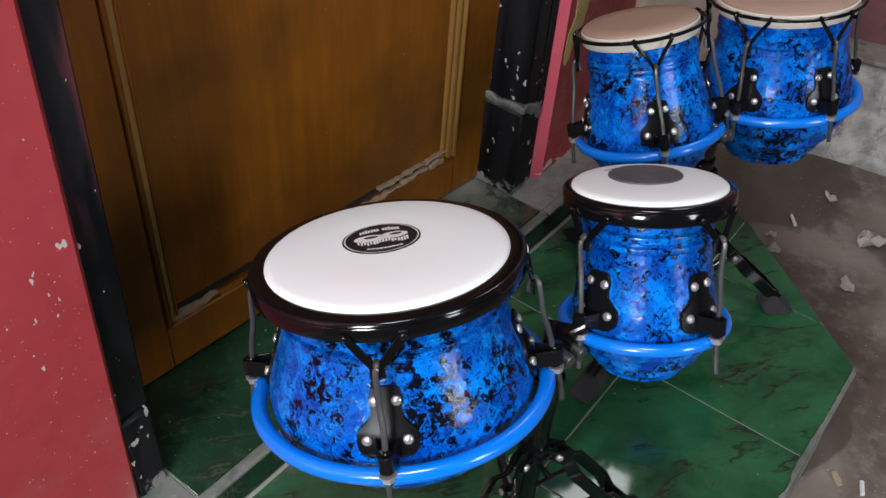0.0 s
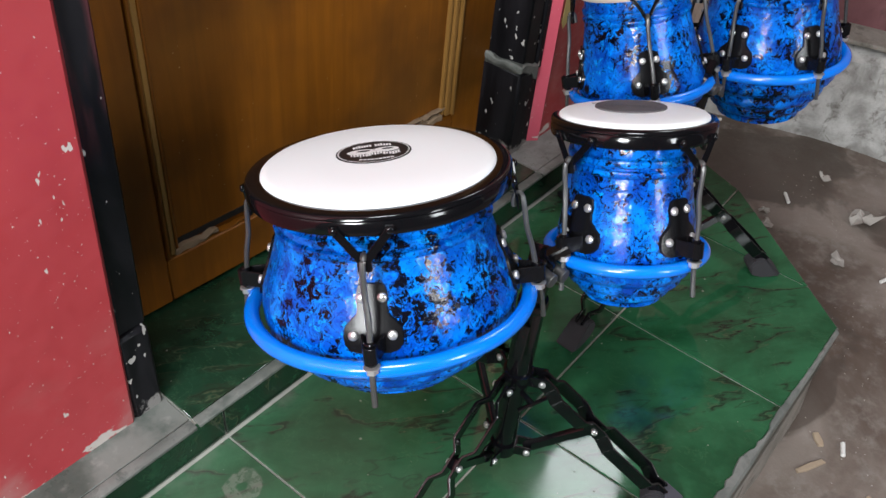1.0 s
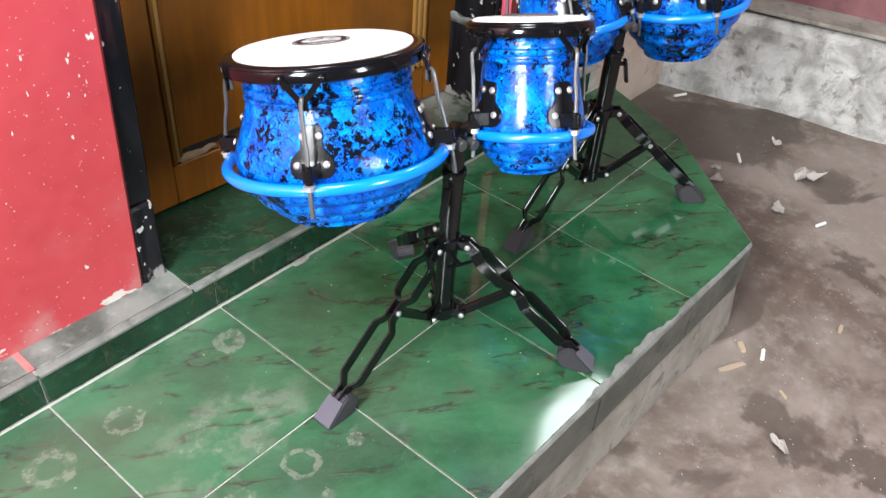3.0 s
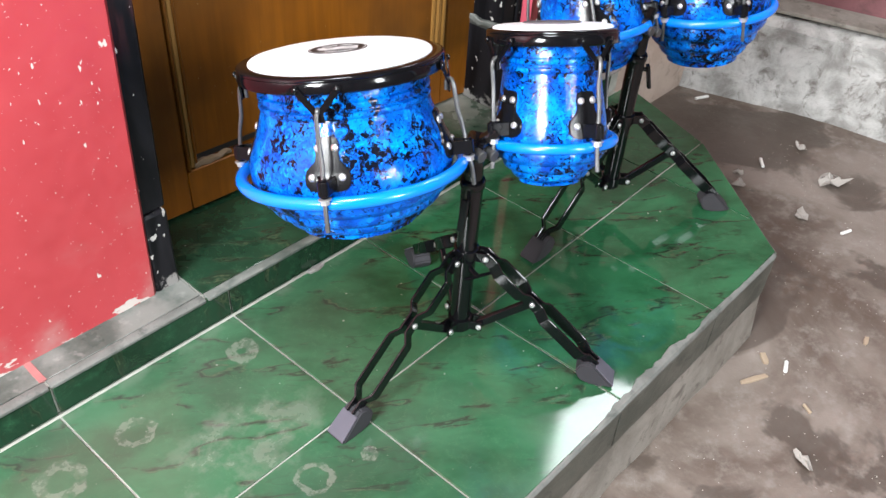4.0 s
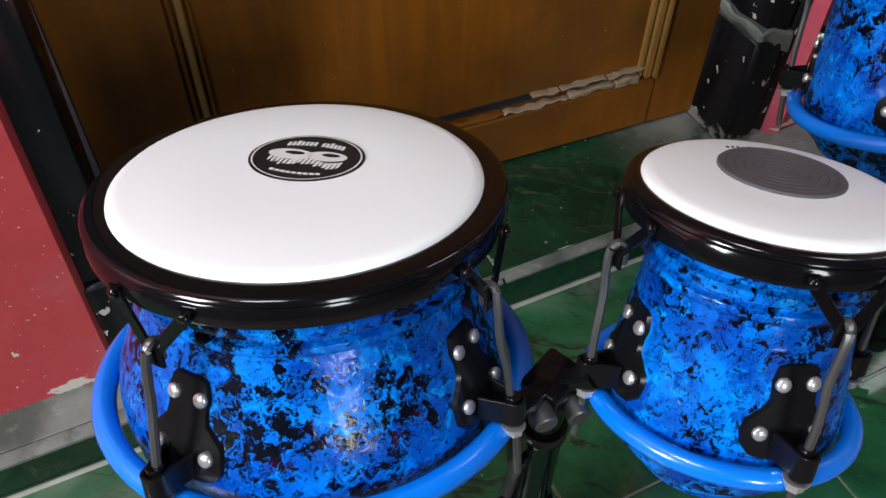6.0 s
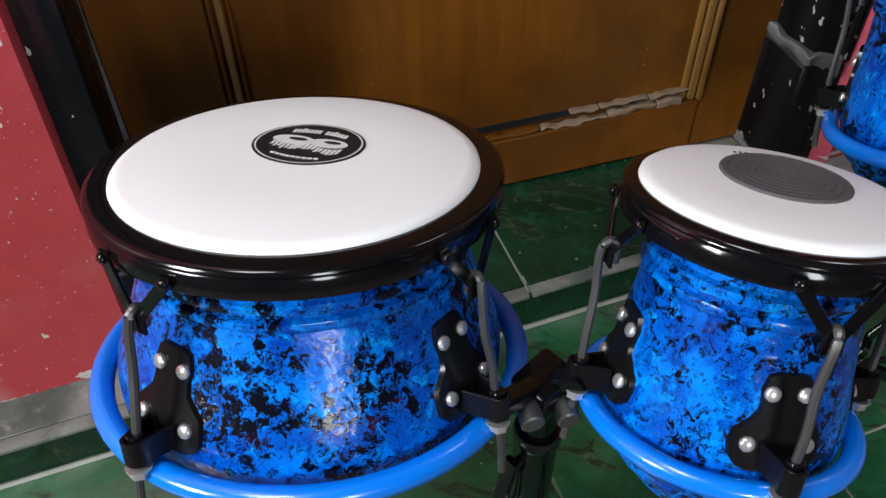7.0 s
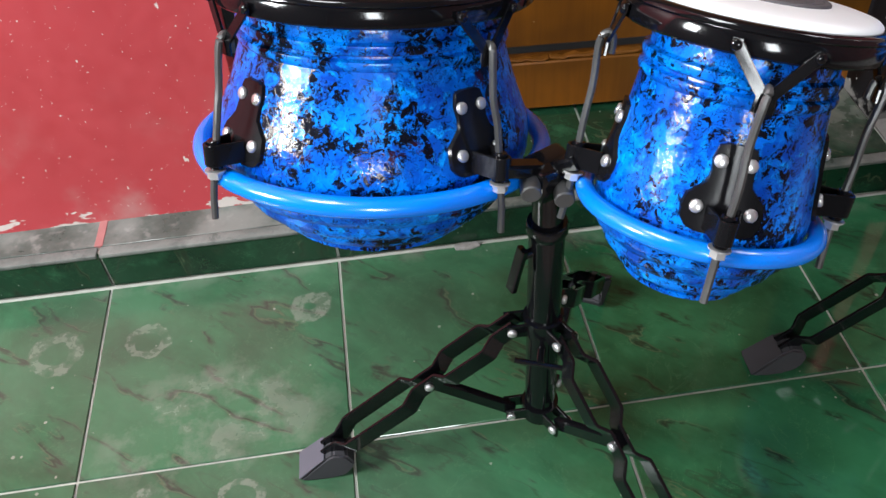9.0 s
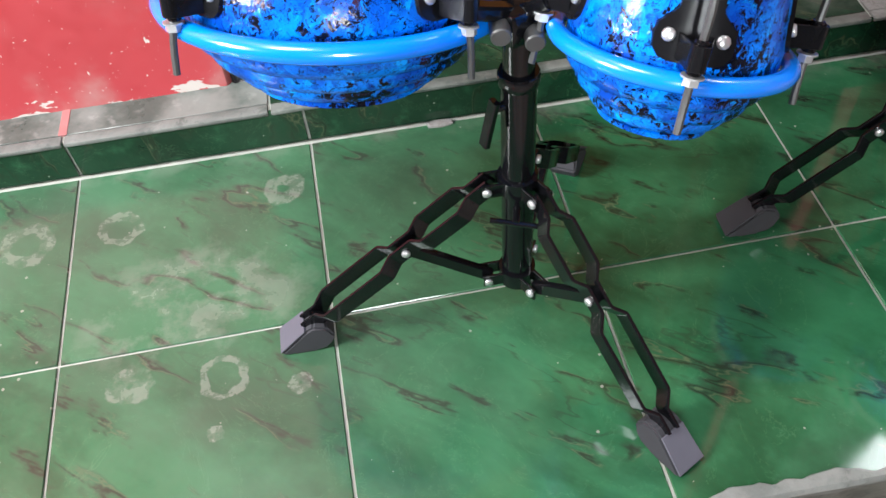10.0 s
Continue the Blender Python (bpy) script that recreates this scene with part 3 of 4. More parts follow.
for v in out["geom"]:
    if isinstance(v, bmesh.types.BMVert):
        v.co.x, v.co.z = 0.30, 0.032
bmesh.ops.transform(bm, verts=bm.verts[:], matrix=base_m)
structure("wall_5", bm, M_LIME, "stained grey limewashed low wall with a rough face", "wall")
structure("trim_3", box(0.058, 0.30, -3.2, 0.26, 0.043, 0.056, bevel=0.003, m=base_m), M_CONC, "thin dusty cement ledge along the wall", "ledge")
bm = box(0.165, 0.36, -3.2, -0.25, 0.025, 2.7, m=base_m)
add_box(bm, 0.165, 0.36, -0.25, 0.26, 0.025, 1.50, m=base_m)
structure("wall_6", bm, M_MAROON, "dull maroon painted wall over a low ledge", "wall")
# unseen walls and ceiling, added to close the porch behind the camera and shape its light
wall_with_hole("wall_7", (-3.4, 3.4), (-3.80, -3.62), GROUND_Z - 0.03, 2.7, (0.05, 0.65, 1.15, 2.35), M_PORCH, "unseen plain wall closing the porch, with a wide opening for light")
wall_with_hole("wall_8", (-1.92, -1.72), (-3.62, 0.064), GROUND_Z - 0.03, 2.7, (-1.10, -0.46, 1.16, 1.88), M_PORCH, "unseen plain wall closing the porch, with a high opening for light")
# ceiling pieces leave a hole for the added overhead fill
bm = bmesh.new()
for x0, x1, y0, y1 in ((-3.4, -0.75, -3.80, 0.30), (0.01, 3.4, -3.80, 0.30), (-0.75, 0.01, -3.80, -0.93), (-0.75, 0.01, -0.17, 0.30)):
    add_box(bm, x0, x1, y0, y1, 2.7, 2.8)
structure("ceiling", bm, M_PORCH, "unseen plain porch ceiling with a hole for the overhead fill", "ceiling")

# ---- door frame and door ----
frame_left = thing("door_frame", pose(0, 0, 0), "worn black painted wooden door frame with chipped feet", "door frame")
bm = box(0.215, 0.256, 0.072, 0.205, 0.205, 2.08, bevel=0.003)
for v in bm.verts:
    v.co.x += 0.026 * max(0, v.co.z - 0.2) + 0.001 * noise.noise((v.co.z * 30, v.co.y * 40, 1))
part("post", bm, M_JAMB, frame_left)
part("post_foot", box(0.212, 0.254, 0.066, 0.205, SILL_Z - 0.004, 0.204, bevel=0.004), M_JAMB, frame_left, "black painted cement foot with a chipped edge")
part("post", box(1.062, 1.100, 0.086, 0.20, 0.240, 2.08, bevel=0.003), M_JAMB, frame_left)
for x0, x1, y0 in ((1.100, 1.106, 0.094), (1.106, 1.113, 0.083), (1.113, 1.117, 0.094), (1.117, 1.124, 0.086)):
    part("moulding", box(x0, x1, y0, 0.20, 0.224, 2.08, bevel=0.0015), M_JAMB, frame_left)
part("post_foot", box(1.052, 1.098, 0.082, 0.20, SILL_Z - 0.004, 0.236, bevel=0.005), M_JAMB, frame_left, "black painted cement foot with a chipped edge")
part("post_foot", box(1.098, 1.124, 0.088, 0.20, SILL_Z - 0.004, 0.220, bevel=0.004), M_JAMB, frame_left, "black painted cement foot with a chipped edge")
bm = box(1.050, 1.108, 0.0805, 0.20, 0.230, 0.246, bevel=0.003)
bmesh.ops.subdivide_edges(bm, edges=[e for e in bm.edges if e.calc_length() > 0.03], cuts=9)
for v in bm.verts:
    along = (v.co.x - 1.05) / 0.058
    lower = v.co.z < 0.238
    v.co.z += 0.006 - 0.012 * along - (0.022 * max(0, along - 0.62) / 0.38 if lower else 0)
    v.co += Vector((0.002, 0.0012, 0.007)) * noise.noise(v.co * 70) + Vector((0, 0.0006, 0.003)) * noise.noise(v.co * 190)
part("cement_band", bm, M_NOSE, frame_left, "ragged grey cement joint")
part("head", box(0.215, 1.124, 0.080, 0.20, 2.08, 2.13, bevel=0.003), M_JAMB, frame_left)

DOOR_M = pose(0.262, 0.2085, SILL_Z + 0.006, 0, 0, -3.2)
door = thing("door_1", DOOR_M, "closed varnished brown wooden panel door with damaged lower moulding", "door", kind="structure")
W, HT = 0.805, 2.01
part("stile", box(0, 0.112, 0, 0.036, 0, HT, bevel=0.002), M_WOOD, door)
part("stile", box(W - 0.088, W, 0, 0.036, 0, HT, bevel=0.002), M_WOOD, door)
for z0, z1 in ((0, 0.078), (0.90, 1.05), (1.90, HT)):
    part("rail", box(0.1125, W - 0.0885, 0.0005, 0.0355, z0, z1, bevel=0.002), M_WOOD, door)
for z0, z1 in ((0.078, 0.90), (1.05, 1.90)):
    part("panel", box(0.10, W - 0.08, 0.014, 0.026, z0 - 0.01, z1 + 0.01), M_WOOD, door)
    for x0, s in ((0.1125, 1), (W - 0.0885, -1)):
        for k, (a, b, y) in enumerate(((0.0, 0.006, -0.004), (0.008, 0.017, 0.001), (0.019, 0.025, 0.006))):
            xa, xb = sorted((x0 + s * a, x0 + s * b))
            part("bead", box(xa, xb, y, 0.018, z0 + 0.004, z1 - 0.004, bevel=0.0018), M_MOULD if s < 0 or k == 1 else M_WOOD, door)
    part("bead", box(0.138, W - 0.114, -0.002, 0.018, z1 - 0.022, z1 - 0.004, bevel=0.003), M_WOOD, door)
# the lower bead is broken: splintered lengths, with a black strip behind as the crack's shade
random.seed(4)
xs = [0.128, 0.205, 0.36, 0.49, 0.585, 0.655, 0.693]
for i, (a, b) in enumerate(zip(xs, xs[1:])):
    bm = box(a, b - 0.001, 0.003, 0.014, 0.079, (0.0885 if i in (0, 4, 5) else 0.0835) + random.uniform(-0.002, 0.003), bevel=0.0015)
    bmesh.ops.subdivide_edges(bm, edges=[e for e in bm.edges if e.calc_length() > 0.02], cuts=14)
    for v in bm.verts:
        v.co += Vector((0, 0.002, 0.0045)) * noise.noise(v.co * 70 + Vector((i, 0, 0)))
    part("splinter", bm, M_RAW if i in (0, 3, 4, 5) else M_WOOD, door, "splintered wood of the broken moulding")
for a, b in ((0.53, 0.57), (0.572, 0.640), (0.642, 0.700)):
    bm = box(a, b, 0.004, 0.0142, 0.0955, 0.0990, bevel=0.001)
    bmesh.ops.subdivide_edges(bm, edges=[e for e in bm.edges if e.calc_length() > 0.02], cuts=12)
    for v in bm.verts:
        v.co += Vector((0, 0.0015, 0.0035)) * noise.noise(v.co * 80 + Vector((a, 3, 0)))
    part("splinter", bm, M_RAW, door, "splintered wood of the broken moulding")
# thin black strip painted in for the dark of the crack
part("gap", box(0.128, 0.693, 0.0125, 0.0145, 0.088, 0.098), M_INK, door, "black strip for the shaded crack over the broken moulding")

# ---- pieces of the floor ----
SKEW = 0.026  # the joints run a little out of square with the wall
ca, cb = CORNER_B[1] - CORNER_A[1], -(CORNER_B[0] - CORNER_A[0])
cc = ca * CORNER_A[0] + cb * CORNER_A[1]
da, db = 0.10, -0.038
dc = da * 1.378 + db * -0.272
GAP = 0.0017


def joint_x(i):
    return i * 0.30 - (0.0025 if i == 0 else 0.005 * max(0, i - 1) + (0.005 if i == 3 else 0))


def row_y(j, x):
    return (0.0, -0.2895 + 0.016 * x, -0.5655)[j]


for i in range(-9, 5):
    for j in range(2):
        xa, xb = joint_x(i) + GAP, joint_x(i + 1) - GAP
        up, lo = (GAP if j else 0.0045), GAP
        poly = []
        for x, jj, off in ((xa, j + 1, lo), (xb, j + 1, lo), (xb, j, -up), (xa, j, -up)):
            y = row_y(jj, x) + off
            poly.append((x - SKEW * y, y))
        poly = clip(clip(poly, ca, cb, cc), da, db, dc)
        if len(poly) > 2:
            part("tile", prism(poly, -0.006, 0.0004 * noise.noise((i * 3.1, j * 5.7, 0)), 0.0009), M_TILE, platform)
for i in range(-9, 5):
    x0, x1 = i * 0.30 + GAP, min((i + 1) * 0.30 - GAP, 1.40)
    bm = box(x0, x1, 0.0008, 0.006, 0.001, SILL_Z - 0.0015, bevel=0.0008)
    part("riser_tile", bm, M_TILE_SHADED, platform)
    if i < 4:
        bm = box(x0, min(x1, 1.128), -0.570, -0.5645, -0.098, -0.002, bevel=0.0012)
        part("edge_tile", bm, M_SIDE, platform)
d = Vector((CORNER_B[0] - CORNER_A[0], CORNER_B[1] - CORNER_A[1], 0))
m = Matrix.Translation((CORNER_A[0], CORNER_A[1], 0)) @ pose(0, 0, 0, 0, 0, math.degrees(math.atan2(d.y, d.x)))
part("edge_tile", box(0.002, d.length - 0.002, -0.003, 0.002, -0.098, -0.002, bevel=0.0012, m=m), M_SIDE, platform)
# worn cement nosing along the platform's edge, knocked away in places
bm = bmesh.new()
rows = []
for k in range(420):
    x = -0.97 + k * 0.005
    worn = 0.5 + 0.5 * math.tanh((0.17 - abs(x - 0.76)) * 22)
    a = noise.noise((x * 19, 0.4, 0)) + 0.6 * noise.noise((x * 61, 2.4, 0))
    w = 0.0026 + worn * (0.006 + 0.011 * a) + 0.0015 * noise.noise((x * 90, 7.0, 0))
    w = max(0.0016, w)
    top = 0.0009 + worn * 0.0015 * (1 + noise.noise((x * 70, 1.0, 3.0)))
    rows.append([bm.verts.new(q) for q in ((x, -0.5655 + w, -0.003), (x, -0.5663 + w * 0.85, top), (x, -0.568, top * 0.8), (x, -0.5712 - 0.0012 * a * worn, -0.003), (x, -0.5704, -0.010 - 0.012 * worn * max(0, a)))])
for a, b in zip(rows, rows[1:]):
    for k in range(4):
        bm.faces.new((a[k], a[k + 1], b[k + 1], b[k]))
part("chipped_nosing", bm, M_NOSE, platform, "chipped pale mortar along the platform edge")["kind"] = "stuff"

bm = prism([(-0.016, -0.006), (0.002, -0.008), (0.017, -0.004), (0.014, 0.004), (-0.004, 0.006), (-0.018, 0.003)], 0.0, 0.003, 0.0008, m=Matrix.Translation((0.473, -0.006, 0.0005)))
part("mortar_chip", bm, M_MORTAR, platform, "pale blob of mortar on the joint")
sill = structure("threshold", box(-2.6, 1.44, 0.006, 0.30, 0.0, SILL_Z - 0.003), M_GROUT, "low tiled threshold below wall and door", "threshold")
for x0, x1, y1, mt in ((-2.4, -1.8, 0.07, M_SILL), (-1.798, -1.2, 0.07, M_SILL), (-1.198, -0.6, 0.07, M_SILL), (-0.598, -0.301, 0.07, M_SILL), (-0.299, -0.003, 0.07, M_SILL), (0.0, 0.257, 0.10, M_SILL), (0.2605, 0.66, 0.215, M_TILE_SHADED), (0.663, 1.052, 0.215, M_TILE_SHADED), (1.0555, 1.44, 0.10, M_MORTAR)):
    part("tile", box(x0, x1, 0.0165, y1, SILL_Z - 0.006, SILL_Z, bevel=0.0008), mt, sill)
    part("nosing", box(x0, x1, -0.0015, 0.0155, SILL_Z - 0.006, SILL_Z + 0.0005, bevel=0.002, seg=2), M_SILL if mt is M_TILE_SHADED else M_MORTAR if mt is M_MORTAR else M_NOSE, sill, "worn cement nosing")
part("joint_stain", box(-0.008, 0.003, 0.0165, 0.066, SILL_Z - 0.003, SILL_Z + 0.0008, bevel=0.0006), M_STAIN, sill, "pink paint run in the tile joint")


# ---- drums ----
def drum_pose(c, ax):
    n = Vector((ax[0], ax[1], 1)).normalized()
    x = (Vector((1, 0, 0)) - n * n.x).normalized()
    m = Matrix((x, n.cross(x), n)).transposed().to_4x4()
    m.translation = c
    return m


def polar(r, az, u):
    return Vector((r * math.cos(radians(az)), r * math.sin(radians(az)), u))


_bolt = cyl(0.0047, (0, 0, -0.002), (0, 0, 0.0026), 10, 0.0012)
finish(_bolt, 50)
BOLT_MESH = bpy.data.meshes.new("bolt")
_bolt.to_mesh(BOLT_MESH)
_bolt.free()
BOLT_MESH.materials.append(M_BOLT)


def bolt(parent, p, way, size=1.0):
    ob = new("bolt", BOLT_MESH)
    ob.parent = parent
    ob.matrix_local = Matrix.Translation(p) @ Vector(way).to_track_quat("Z", "Y").to_matrix().to_4x4() @ Matrix.Diagonal((size, size, size, 1))
    return ob


def shell_profile(rt, rb, rf, h, depth):
    """(radius, height) down the outside of a drum shell; the rim ring lies at height 0."""
    top = h - 0.012
    mid = rb - (rb - rt) * 0.42
    p = [(rt - 0.012, top - 0.03), (rt - 0.010, top), (rt - 0.002, top), (rt, top - 0.003), (rt + 0.0005, top - 0.026), (rt + 0.0042, top - 0.028), (rt + 0.0048, top - 0.031), (rt + 0.0038, top - 0.0345), (rt + 0.0006, top - 0.036), (rt + 0.0008, top - 0.038), (rt + 0.0044, top - 0.0395), (rt + 0.0052, top - 0.042), (rt + 0.0042, top - 0.045), (rt + 0.0022, top - 0.047)]
    for k in range(1, 9):
        s = k / 9
        u = (top - 0.046) * (1 - s) + 0.026 * s
        p.append((rt + 0.0022 + (rb - rt - 0.0022) * (0.75 * s + 0.25 * s * s), u))
    p += [(rb, 0.026), (rb + 0.0022, 0.012), (rb + 0.0022, 0.0), (rb - 0.001, -0.008)]
    fall = rb - rf
    # three rounded steps down to the foot lip
    steps = [(0.0, 0.0), (0.27, 0.36), (0.60, 0.63), (0.94, 0.86)]
    for (s0, d0), (s1, d1) in zip(steps, steps[1:]):
        r0, z0 = rb - 0.001 - fall * s0, -0.008 - (depth - 0.008) * d0
        r1, z1 = rb - 0.001 - fall * s1, -0.008 - (depth - 0.008) * d1
        length = math.hypot(r1 - r0, z1 - z0)
        for t in (0.04, 0.12, 0.3, 0.5, 0.7, 0.88, 0.97):
            swell = 0.24 * length * math.sin(math.pi * t) ** 0.75
            p.append((r0 + (r1 - r0) * t - (z1 - z0) / length * swell, z0 + (z1 - z0) * t + (r1 - r0) / length * swell))
    p += [(rf - 0.001, -0.008 - (depth - 0.008) * 0.89), (rf + 0.0015, -0.008 - (depth - 0.008) * 0.92), (rf + 0.0015, -depth + 0.001)]
    p += [(rf * 0.85, -depth), (rf * 0.8, -depth + 0.012)]
    return p


def drum(c, ax, ring_r, h, head_r, rt, rb, rf, depth, azimuths, band, label, tube_r=0.0082):
    d = thing("drum", drum_pose(c, ax), label, "drum", "blue drums on stands")
    part("shell", lathe(shell_profile(rt, rb, rf, h, depth), 72), M_BLUE, d, "glossy blue shell marbled with black")
    bm = bmesh.new()
    seg = 10
    prof = [(ring_r + tube_r * math.cos(2 * math.pi * k / seg), tube_r * math.sin(2 * math.pi * k / seg)) for k in range(seg)]
    part("rim_ring", lathe(prof, 72, close=True), M_RING, d, "plain sky blue tubular ring")
    if band:
        ro = head_r + (0.0150 if head_r > 0.1 else 0.0085)
        part("hoop", lathe([(head_r - 0.004, h - 0.004), (head_r + 0.002, h - 0.0035), (ro - 0.0042, h - 0.0040), (ro - 0.0020, h - 0.0046), (ro - 0.0006, h - 0.0060), (ro, h - 0.0082), (ro - 0.0010, h - 0.0095), (ro - 0.0002, h - 0.0110), (ro - 0.0002, h - 0.0200), (ro - 0.0006, h - 0.0222), (ro - 0.0022, h - 0.0235), (head_r - 0.006, h - 0.0235), (rt - 0.002, h - 0.016)], 72, close=True), M_BLACK, d, "black enamelled metal hoop")
        head = part("head", lathe([(0, h + 0.0016), (head_r * 0.5, h + 0.0014), (head_r - 0.008, h + 0.0008), (head_r - 0.003, h - 0.0003), (head_r - 0.0006, h - 0.0022), (head_r, h - 0.0045), (head_r, h - 0.008)], 72), M_HEAD, d, "smooth white drum head")
        claw_r, claw_u, hook_u = ro + 0.0008, h - 0.0165, h - 0.046
    else:
        ro = head_r + 0.0090
        part("head", lathe([(0, h + 0.001), (head_r * 0.6, h + 0.0008), (head_r - 0.004, h), (head_r, h - 0.0025), (head_r + 0.0008, h - 0.008)], 72), M_SKIN, d, "tan hide drum head")
        part("hide_edge", lathe([(head_r - 0.001, h - 0.004), (head_r + 0.002, h - 0.006), (head_r + 0.0025, h - 0.020), (head_r + 0.0005, h - 0.023), (rt - 0.001, h - 0.022)], 72), M_HIDE_EDGE, d, "pale trimmed edge of the hide")
        rod_r = 0.0027
        part("hoop", lathe([(ro + rod_r * math.cos(2 * math.pi * k / 8), h - 0.009 + rod_r * math.sin(2 * math.pi * k / 8)) for k in range(8)], 72, close=True), M_IRON, d, "thin black iron hoop rod")
        head, claw_r, claw_u, hook_u = None, ro + 0.001, h - 0.009, h - 0.050
    body = shell_profile(rt, rb, rf, h, depth)

    def radius_at(u):
        best = rb
        for (r0, u0), (r1, u1) in zip(body[3:], body[4:]):
            if u1 <= u <= u0 and u0 > u1:
                best = r0 + (r1 - r0) * (u0 - u) / (u0 - u1)
                break
        return best

    for az in azimuths:
        # bell-shaped bracket bent to the shell
        rows = ((0.071, 0.007), (0.069, 0.0125), (0.060, 0.0150), (0.052, 0.0140), (0.045, 0.0150), (0.040, 0.0200), (0.034, 0.0265), (0.026, 0.0285), (0.018, 0.0275), (0.013, 0.0230), (0.011, 0.0160))
        bm = bmesh.new()
        cols = 9
        grid = {}
        for lay, off in ((0, -0.0012), (1, 0.0030)):
            for i, (u, hw) in enumerate(rows):
                for j in range(cols):
                    t = hw * (2 * j / (cols - 1) - 1) * (0.96 if lay else 1.0)
                    r = radius_at(u) + off
                    grid[lay, i, j] = bm.verts.new(polar(r, az + math.degrees(t / r), u))
        for lay in (0, 1):
            for i in range(len(rows) - 1):
                for j in range(cols - 1):
                    bm.faces.new((grid[lay, i, j], grid[lay, i, j + 1], grid[lay, i + 1, j + 1], grid[lay, i + 1, j]))
        loop = [(0, j) for j in range(cols)] + [(i, cols - 1) for i in range(1, len(rows))] + [(len(rows) - 1, j) for j in range(cols - 2, -1, -1)] + [(i, 0) for i in range(len(rows) - 2, 0, -1)]
        for a, b in zip(loop, loop[1:] + loop[:1]):
            bm.faces.new((grid[(0, *a)], grid[(0, *b)], grid[(1, *b)], grid[(1, *a)]))
        lug = part("lug", bm, M_LUG, d, "black bell-shaped bracket")
        for t, u in ((-0.0178, 0.0275), (0.0178, 0.0275), (-0.0096, 0.0592), (0.0096, 0.0592)):
            r = radius_at(u) + 0.003
            p = polar(r, az + math.degrees(t / r), u)
            bolt(lug, p, Vector((p.x, p.y, r * 0.3)))
        # bent strap and sleeve that hold the rod
        rl = ring_r + tube_r + 0.0030
        top_r = claw_r + 0.0085
        rs = rl + (top_r - rl) * 0.024 / (hook_u + 0.004)
        side = polar(1, az + 90, 0)
        bm = bmesh.new()
        tube(smooth_path([polar(radius_at(0.022) + 0.003, az, 0.022) - side * 0.010, polar(rs - 0.004, az, 0.022) - side * 0.0066, polar(rs + 0.006, az, 0.022) - side * 0.004, polar(rs + 0.006, az, 0.022) + side * 0.004, polar(rs - 0.004, az, 0.022) + side * 0.0066, polar(radius_at(0.022) + 0.003, az, 0.022) + side * 0.010], 4), 0, bm=bm, flat=(0.0024, 0.017, (0, 0, 1)))
        part("strap", bm, M_LUG, lug, "black strap round the rod")
        part("sleeve", cyl(0.0052, polar(rs, az, 0.010), polar(rs, az, 0.033), 14, 0.0008), M_BLACK, lug)
        # tension rod, cranked near its top
        lean = (top_r - rs) / (hook_u - 0.02)
        path = [polar(rl + 0.0022, az, -0.030), polar(rl + 0.0006, az, -0.006), polar(rs, az, 0.02), polar(rs + lean * 0.03, az, 0.050) + side * 0.0004]
        path += [polar(top_r - lean * 0.030 - 0.0014, az, hook_u - 0.030) - side * 0.0012, polar(top_r - lean * 0.012 - 0.0004, az, hook_u - 0.012) - side * 0.0014, polar(top_r, az, hook_u) - side * 0.001, polar(claw_r + 0.0065, az, hook_u + 0.0065), polar(claw_r + 0.002, az, hook_u + 0.008), polar(claw_r - 0.0005, az, hook_u + 0.003), polar(claw_r - 0.001, az, hook_u - 0.006)]
        rod = part("tension_rod", tube(smooth_path(path, 4), 0.0028, 8), M_STEEL, d, "bent dull steel tension rod")
        part("nut", lathe([(0.0027, 0), (0.0058, 0), (0.0058, 0.005), (0.0027, 0.005)], 6, None, Matrix.Translation(polar(rs * 0.45 + rl * 0.55, az, 0.003))), M_BOLT, rod, "zinc nut")
        part("washer", lathe([(0.0027, 0), (0.0078, 0), (0.0078, 0.0012), (0.0027, 0.0012)], 14, None, Matrix.Translation(polar(rs * 0.6 + rl * 0.4, az, 0.0084))), M_BOLT, rod, "zinc washer")
        # forked claw from the hoop down to the rod's hook
        bm = bmesh.new()
        spread = math.degrees(0.024 / claw_r)
        low = polar(claw_r + 0.0035, az, hook_u + 0.004)
        foot = polar(claw_r + 0.0035, az, hook_u - 0.007)
        for s in (-1, 1):
            top = polar(claw_r + 0.0012, az + s * spread, claw_u)
            if band:
                tube([top + Vector((0, 0, 0.004)), top, low + side * s * 0.003, foot + side * s * 0.003], 0, bm=bm, flat=(0.0022, 0.0075, polar(1, az, 0).cross(top - low).normalized()))
            else:
                tube(smooth_path([top + polar(-0.003, az, 0.003), top + polar(0.002, az, -0.002), top * 0.5 + low * 0.5, low + side * s * 0.002, foot + side * s * 0.0015], 3), 0.0026, 7, bm=bm)
        claw = part("claw", bm, M_BLACK if band else M_IRON, d, "black forked hook")
        if band:
            for s in (-1, 1):
                b = bolt(claw, polar(claw_r + 0.003, az + s * spread, claw_u), polar(1, az + s * spread, 0), 0.75)
                b.data = BLACK_BOLT
    return d, head


BLACK_BOLT = BOLT_MESH.copy()
BLACK_BOLT.materials.clear()
BLACK_BOLT.materials.append(M_BLACK)

BIG = ((0.3785, -0.2128, 0.3645), (0.121, 0.290))
SMALL = ((0.6145, -0.3555, 0.373), (0.247, 0.328))
big, big_head = drum(*BIG, 0.1437, 0.1464, 0.1146, 0.104, 0.1290, 0.077, 0.073, (217.5, 306, 36, 126), True, "large blue marbled drum with a white head near the door")
